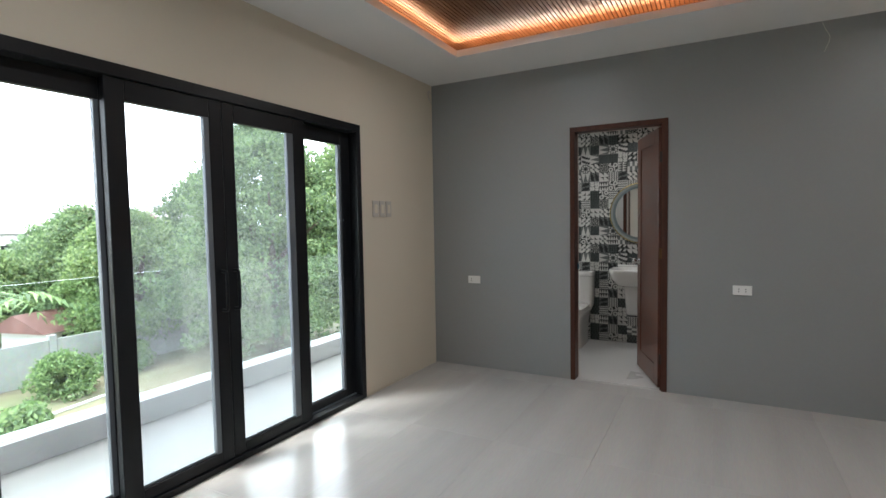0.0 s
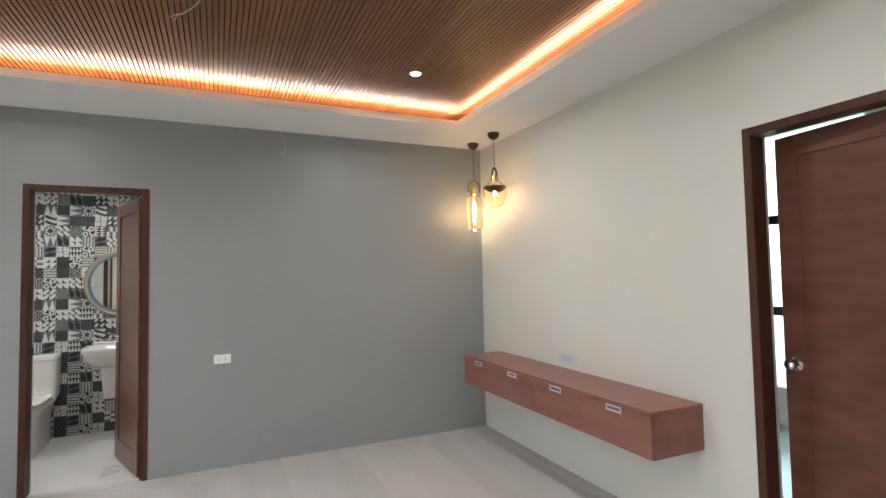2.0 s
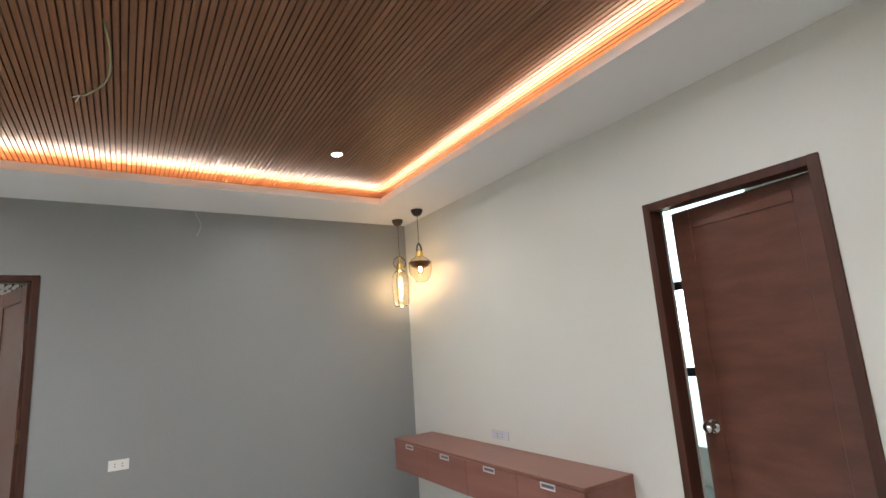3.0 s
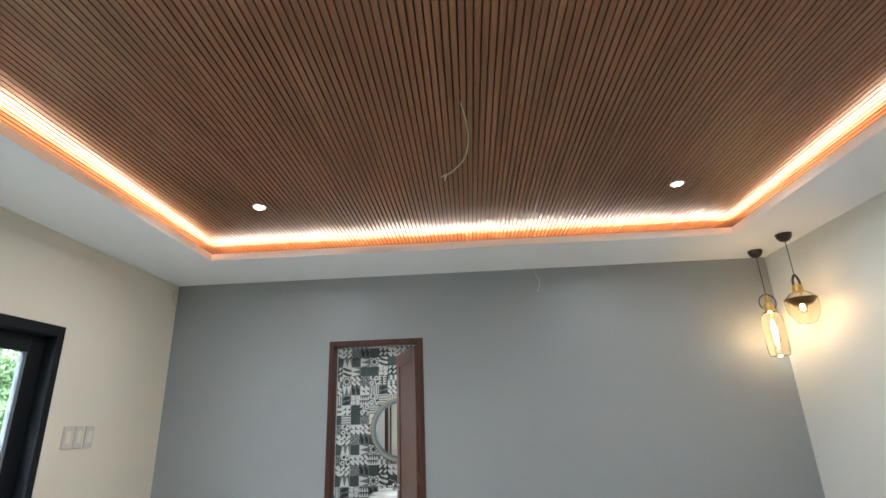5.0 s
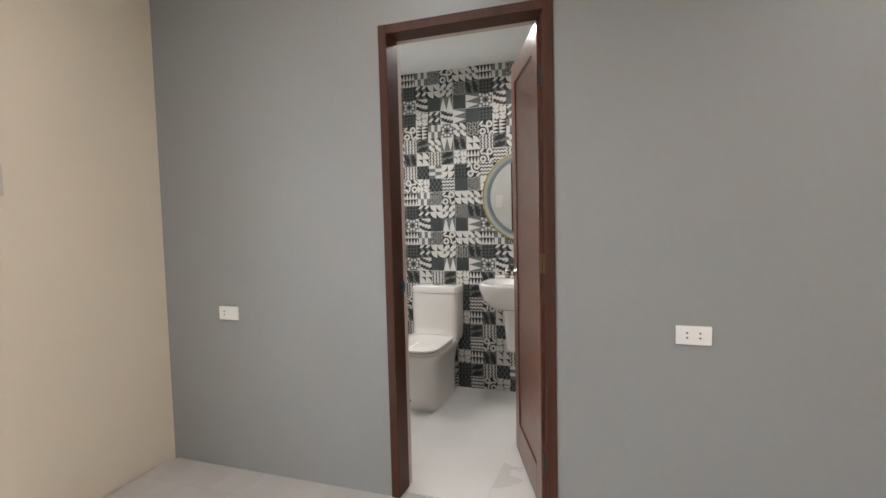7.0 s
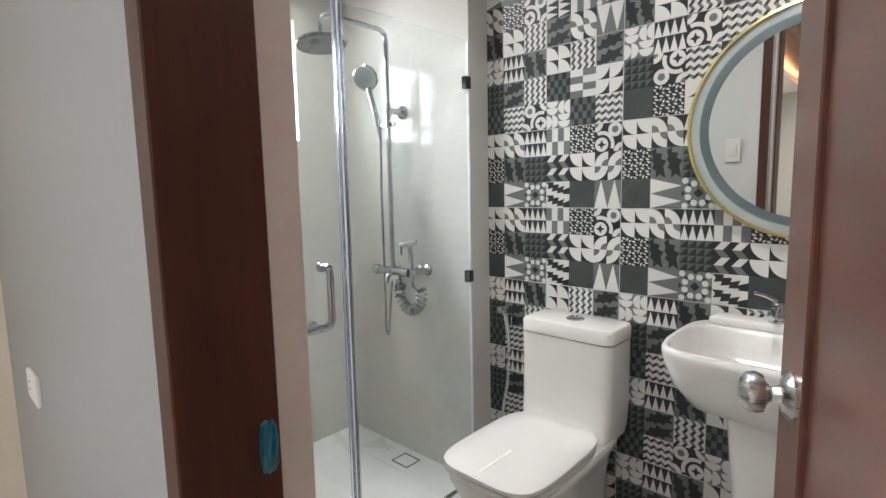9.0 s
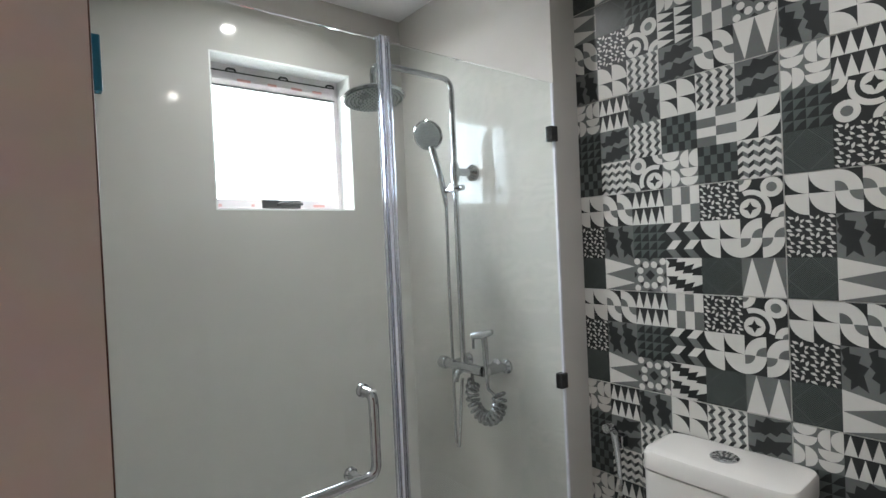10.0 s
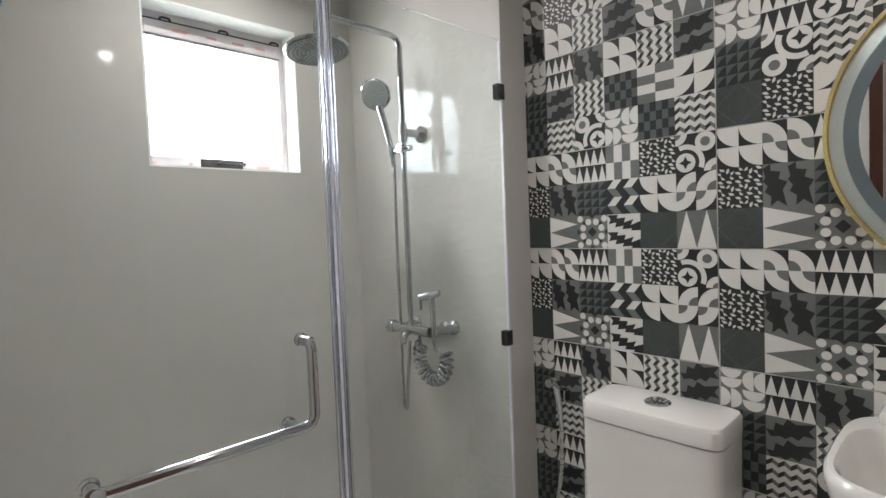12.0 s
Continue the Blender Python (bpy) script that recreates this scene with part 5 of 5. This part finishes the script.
def tree(place, height, r, bottom, label, clumps=260, per=70, leaf=0.2, clump_r=0.55, seed=1, leaves=None, trunk=0.22):
    rng = np.random.default_rng(seed)
    e = thing("tree", place, label, "tree")
    h = height * 0.75
    bend = rng.normal(size=2) * 0.25
    part("trunk", tube([(bend[0] * t * t, bend[1] * t * t, h * t) for t in (k / 8 for k in range(9))], trunk, 10, radii=[trunk * (1.25 - 1.0 * k / 8) for k in range(9)]), bark, e, smooth=True)
    for k in range(7):
        a, t = 2 * math.pi * k / 7 + rng.uniform(-0.3, 0.3), rng.uniform(0.35, 0.7)
        p = Vector((bend[0] * t * t, bend[1] * t * t, h * t))
        q = p + Vector((math.cos(a) * r * 0.7, math.sin(a) * r * 0.7, height * 0.22))
        part("limb", tube([p, p.lerp(q, 0.5) + Vector((0, 0, 0.15)), q], 0.06, 8, radii=[trunk * 0.5, trunk * 0.33, trunk * 0.12]), bark, e, smooth=True)
    me = leaf_mesh("crown", crown_points(rng, clumps, per, r, height, bottom, clump_r), leaf, rng)
    me.materials.append(leaves or leaf_dark)
    c = new("crown", me)
    c.parent = e
    return e


tree((-14.8, 13.6, GZ), 8.2, 3.3, 0.9, "large dense dark green mango tree beyond the balcony", 460, 130, 0.15, 0.6, 3)
tree((-13.5, 17.2, GZ), 8.6, 3.2, 1.0, "tall leafy green tree close to the neighbouring plot", 420, 130, 0.15, 0.6, 4, leaf_light)
tree((-17.5, 15.2, GZ), 9.3, 3.0, 1.5, "tall dark green tree behind the mango tree", 320, 110, 0.16, 0.65, 5)
tree((-20.5, 11.5, GZ), 5.5, 2.4, 0.8, "rounded bright green tree behind the garden wall", 280, 110, 0.15, 0.55, 6, leaf_light)
tree((-24.5, 11.8, GZ), 5.7, 2.4, 0.8, "green leafy tree behind the hut", 260, 100, 0.17, 0.6, 7)
tree((-27.0, 9.0, GZ), 3.9, 2.6, 0.6, "broad green leafy tree beyond the garden", 260, 100, 0.17, 0.6, 8, leaf_light)
tree((-30.0, 13.6, GZ), 5.3, 2.6, 0.8, "green tree in front of the far houses", 240, 90, 0.2, 0.7, 9)
tree((-20.8, 15.0, GZ), 7.3, 2.5, 0.8, "wide green tree beside the mango tree", 320, 110, 0.16, 0.5, 10)
tree((-9.0, 26.0, GZ), 8.0, 3.6, 0.8, "large leafy tree at the end of the garden", 300, 70, 0.24, 0.7, 11)


def shrub(place, r, h, label, seed, leaves, n=70, per=50, leaf=0.16):
    rng = np.random.default_rng(seed)
    me = leaf_mesh("shrub", crown_points(rng, n, per, r, h, 0.1, 0.35), leaf, rng, -0.2)
    me.materials.append(leaves)
    ob = new("shrub", me)
    ob.location = place
    tagged(ob, label, "shrub")


shrub((-17.0, 7.4, GZ), 0.75, 1.2, "rounded green garden shrub on dry soil", 21, leaf_light, 80, 90, 0.12)
shrub((-14.4, 5.3, GZ), 0.4, 0.6, "low green garden shrub near the balcony", 22, leaf_light)
shrub((-18.0, 9.8, GZ), 0.7, 1.0, "small green shrub at the foot of the garden wall", 24, leaf_light)
rngw = np.random.default_rng(31)
wood_pts = np.concatenate([crown_points(rngw, 40, 40, 3.5, 4.1 + rngw.uniform(-0.8, 0.7), 0.2, 0.9) + np.array([-36 - rngw.uniform(0, 14), y, GZ]) for y in np.arange(-4, 62, 3.2)])
me = leaf_mesh("far_woods", wood_pts, 0.42, rngw)
me.materials.append(leaf_far)
tagged(new("far_woods", me), "distant belt of green trees beyond the gardens", "trees", kind="stuff")

# palm with arching fronds
palm = thing("palm", (-11.9, 3.72, GZ + 0.3), "young palm with arching bright green fronds", "palm")
part("trunk", tube([(0, 0, -0.3), (0.05, 0.02, 1.4), (0.08, 0.05, 2.9)], 0.12, 10, radii=[0.16, 0.12, 0.09]), bark, palm, smooth=True)
for k in range(9):
    a = 2 * math.pi * k / 9 + 0.3
    bm = bmesh.new()
    last = None
    for t in range(15):
        u = t / 14
        p = Vector((0.08 + math.cos(a) * 1.5 * u, 0.05 + math.sin(a) * 1.5 * u, 2.9 + 1.9 * u - 1.7 * u * u))
        side = Vector((-math.sin(a), math.cos(a), 0))
        w = 0.45 * math.sin(math.pi * min(1, 0.1 + 0.9 * u))
        for s in (-1, 1):
            q = p + side * s * w + Vector((math.cos(a) * 0.14, math.sin(a) * 0.14, -0.14))
            vs = [bm.verts.new(p), bm.verts.new(p + Vector((math.cos(a) * 0.07, math.sin(a) * 0.07, 0.0))), bm.verts.new(q)]
            bm.faces.new(vs)
    part("frond", bm, leaf_light, palm)

concrete = surface("weathered_concrete", (0.20, 0.20, 0.19), (0.30, 0.29, 0.27), 0.8, rough=0.9, bump=0.3, fine=14, grain=0.3)
roof_red = surface("rusty_red_roof_sheet", (0.10, 0.038, 0.034), (0.19, 0.085, 0.072), 1.5, rough=0.6, bump=0.1)
roof_grey = surface("weathered_grey_roof_sheet", (0.30, 0.31, 0.32), (0.42, 0.43, 0.44), 1.2, rough=0.5, bump=0.1)
house_wall = surface("pale_house_render", (0.50, 0.48, 0.45), (0.60, 0.58, 0.55), 0.8, rough=0.8, bump=0.1)
fence = thing("garden_wall", (-19.0, 8.0, GZ), "weathered grey concrete garden boundary wall", "garden wall")
for k in range(6):
    y = -6 + 3 * k
    part("wall_panel", boxes((-0.06, 0.06, y + 0.11, y + 2.89, 0, 1.35), bevel=0.01, segments=1), concrete, fence)
    part("post", boxes((-0.11, 0.11, y - 0.11, y + 0.11, 0, 1.5), bevel=0.012, segments=1), concrete, fence)
tagged(part("garden_pipe", tube([(-15.2, 5.4, GZ + 0.04), (-15.9, 8.6, GZ + 0.04)], 0.04, 8), house_wall), "pale pipe lying on the garden soil", "pipe")


def house(place, w, d, h, roof_mat, label, rot=0.0, flat=False, windows=2):
    e = thing("house", Matrix.Translation(place) @ Matrix.Rotation(radians(rot), 4, "Z"), label, "house")
    part("wall", boxes((-d / 2, d / 2, -w / 2, w / 2, 0, h)), house_wall, e)
    if flat:
        part("roof", boxes((-d / 2 - 0.2, d / 2 + 0.2, -w / 2 - 0.2, w / 2 + 0.2, h, h + 0.25), bevel=0.02), roof_mat, e)
    else:
        b = bmesh.new()
        rise, ov = d * 0.28, 0.35
        v = [b.verts.new(p) for p in ((-d / 2 - ov, -w / 2 - ov, h - 0.05), (d / 2 + ov, -w / 2 - ov, h - 0.05), (0, -w / 2 - ov, h + rise), (-d / 2 - ov, w / 2 + ov, h - 0.05), (d / 2 + ov, w / 2 + ov, h - 0.05), (0, w / 2 + ov, h + rise))]
        for f in ((0, 2, 5, 3), (1, 4, 5, 2), (0, 1, 2), (3, 5, 4), (0, 3, 4, 1)):
            b.faces.new([v[i] for i in f])
        bmesh.ops.recalc_face_normals(b, faces=b.faces)
        part("roof", b, roof_mat, e)
    for k in range(windows):
        y = -w / 2 + w * (k + 0.5) / windows
        wd = part("window", boxes((d / 2, d / 2 + 0.05, y - 0.6, y + 0.6, h * 0.45, h * 0.8), bevel=0.01, segments=1), black_alu, e)
        part("pane", boxes((d / 2 + 0.03, d / 2 + 0.056, y - 0.52, y + 0.52, h * 0.48, h * 0.77)), tint_glass, wd)


house((-23.2, 9.9, GZ), 2.4, 2.2, 1.15, roof_red, "small garden hut with a rusty red roof", 15, windows=1)
house((-50.0, 18.6, GZ), 8.0, 7.0, 4.7, roof_grey, "far pale house with a grey sheet roof", 10)
house((-56.0, 26.0, GZ), 9.0, 8.0, 4.6, roof_red, "far pale house with a red roof", -12)
house((-52.0, 28.0, GZ), 7.0, 7.0, 4.4, roof_red, "far low house with a rusty red roof", 5)
house((-62.0, 24.6, GZ), 10.0, 8.0, 5.6, roof_grey, "far two-storey house with a pale grey roof", 0)
house((-58.0, 38.5, GZ), 5.0, 6.0, 7.3, roof_grey, "far grey flat-roofed block above the trees", 0, True)

# ---- floor tiles ----
tile_floor(floor, XL, XR, YB, YG - 0.0, -1.73 - 0.6, 0.35, 0.6, 1.2, floor_mat)
tile_floor(bpy.data.objects["floor_bathroom"], BX0, BX1, YG + 0.055, BY1 - 0.001, -0.59, 4.22, 0.6, 0.6, bath_floor, 0.001)
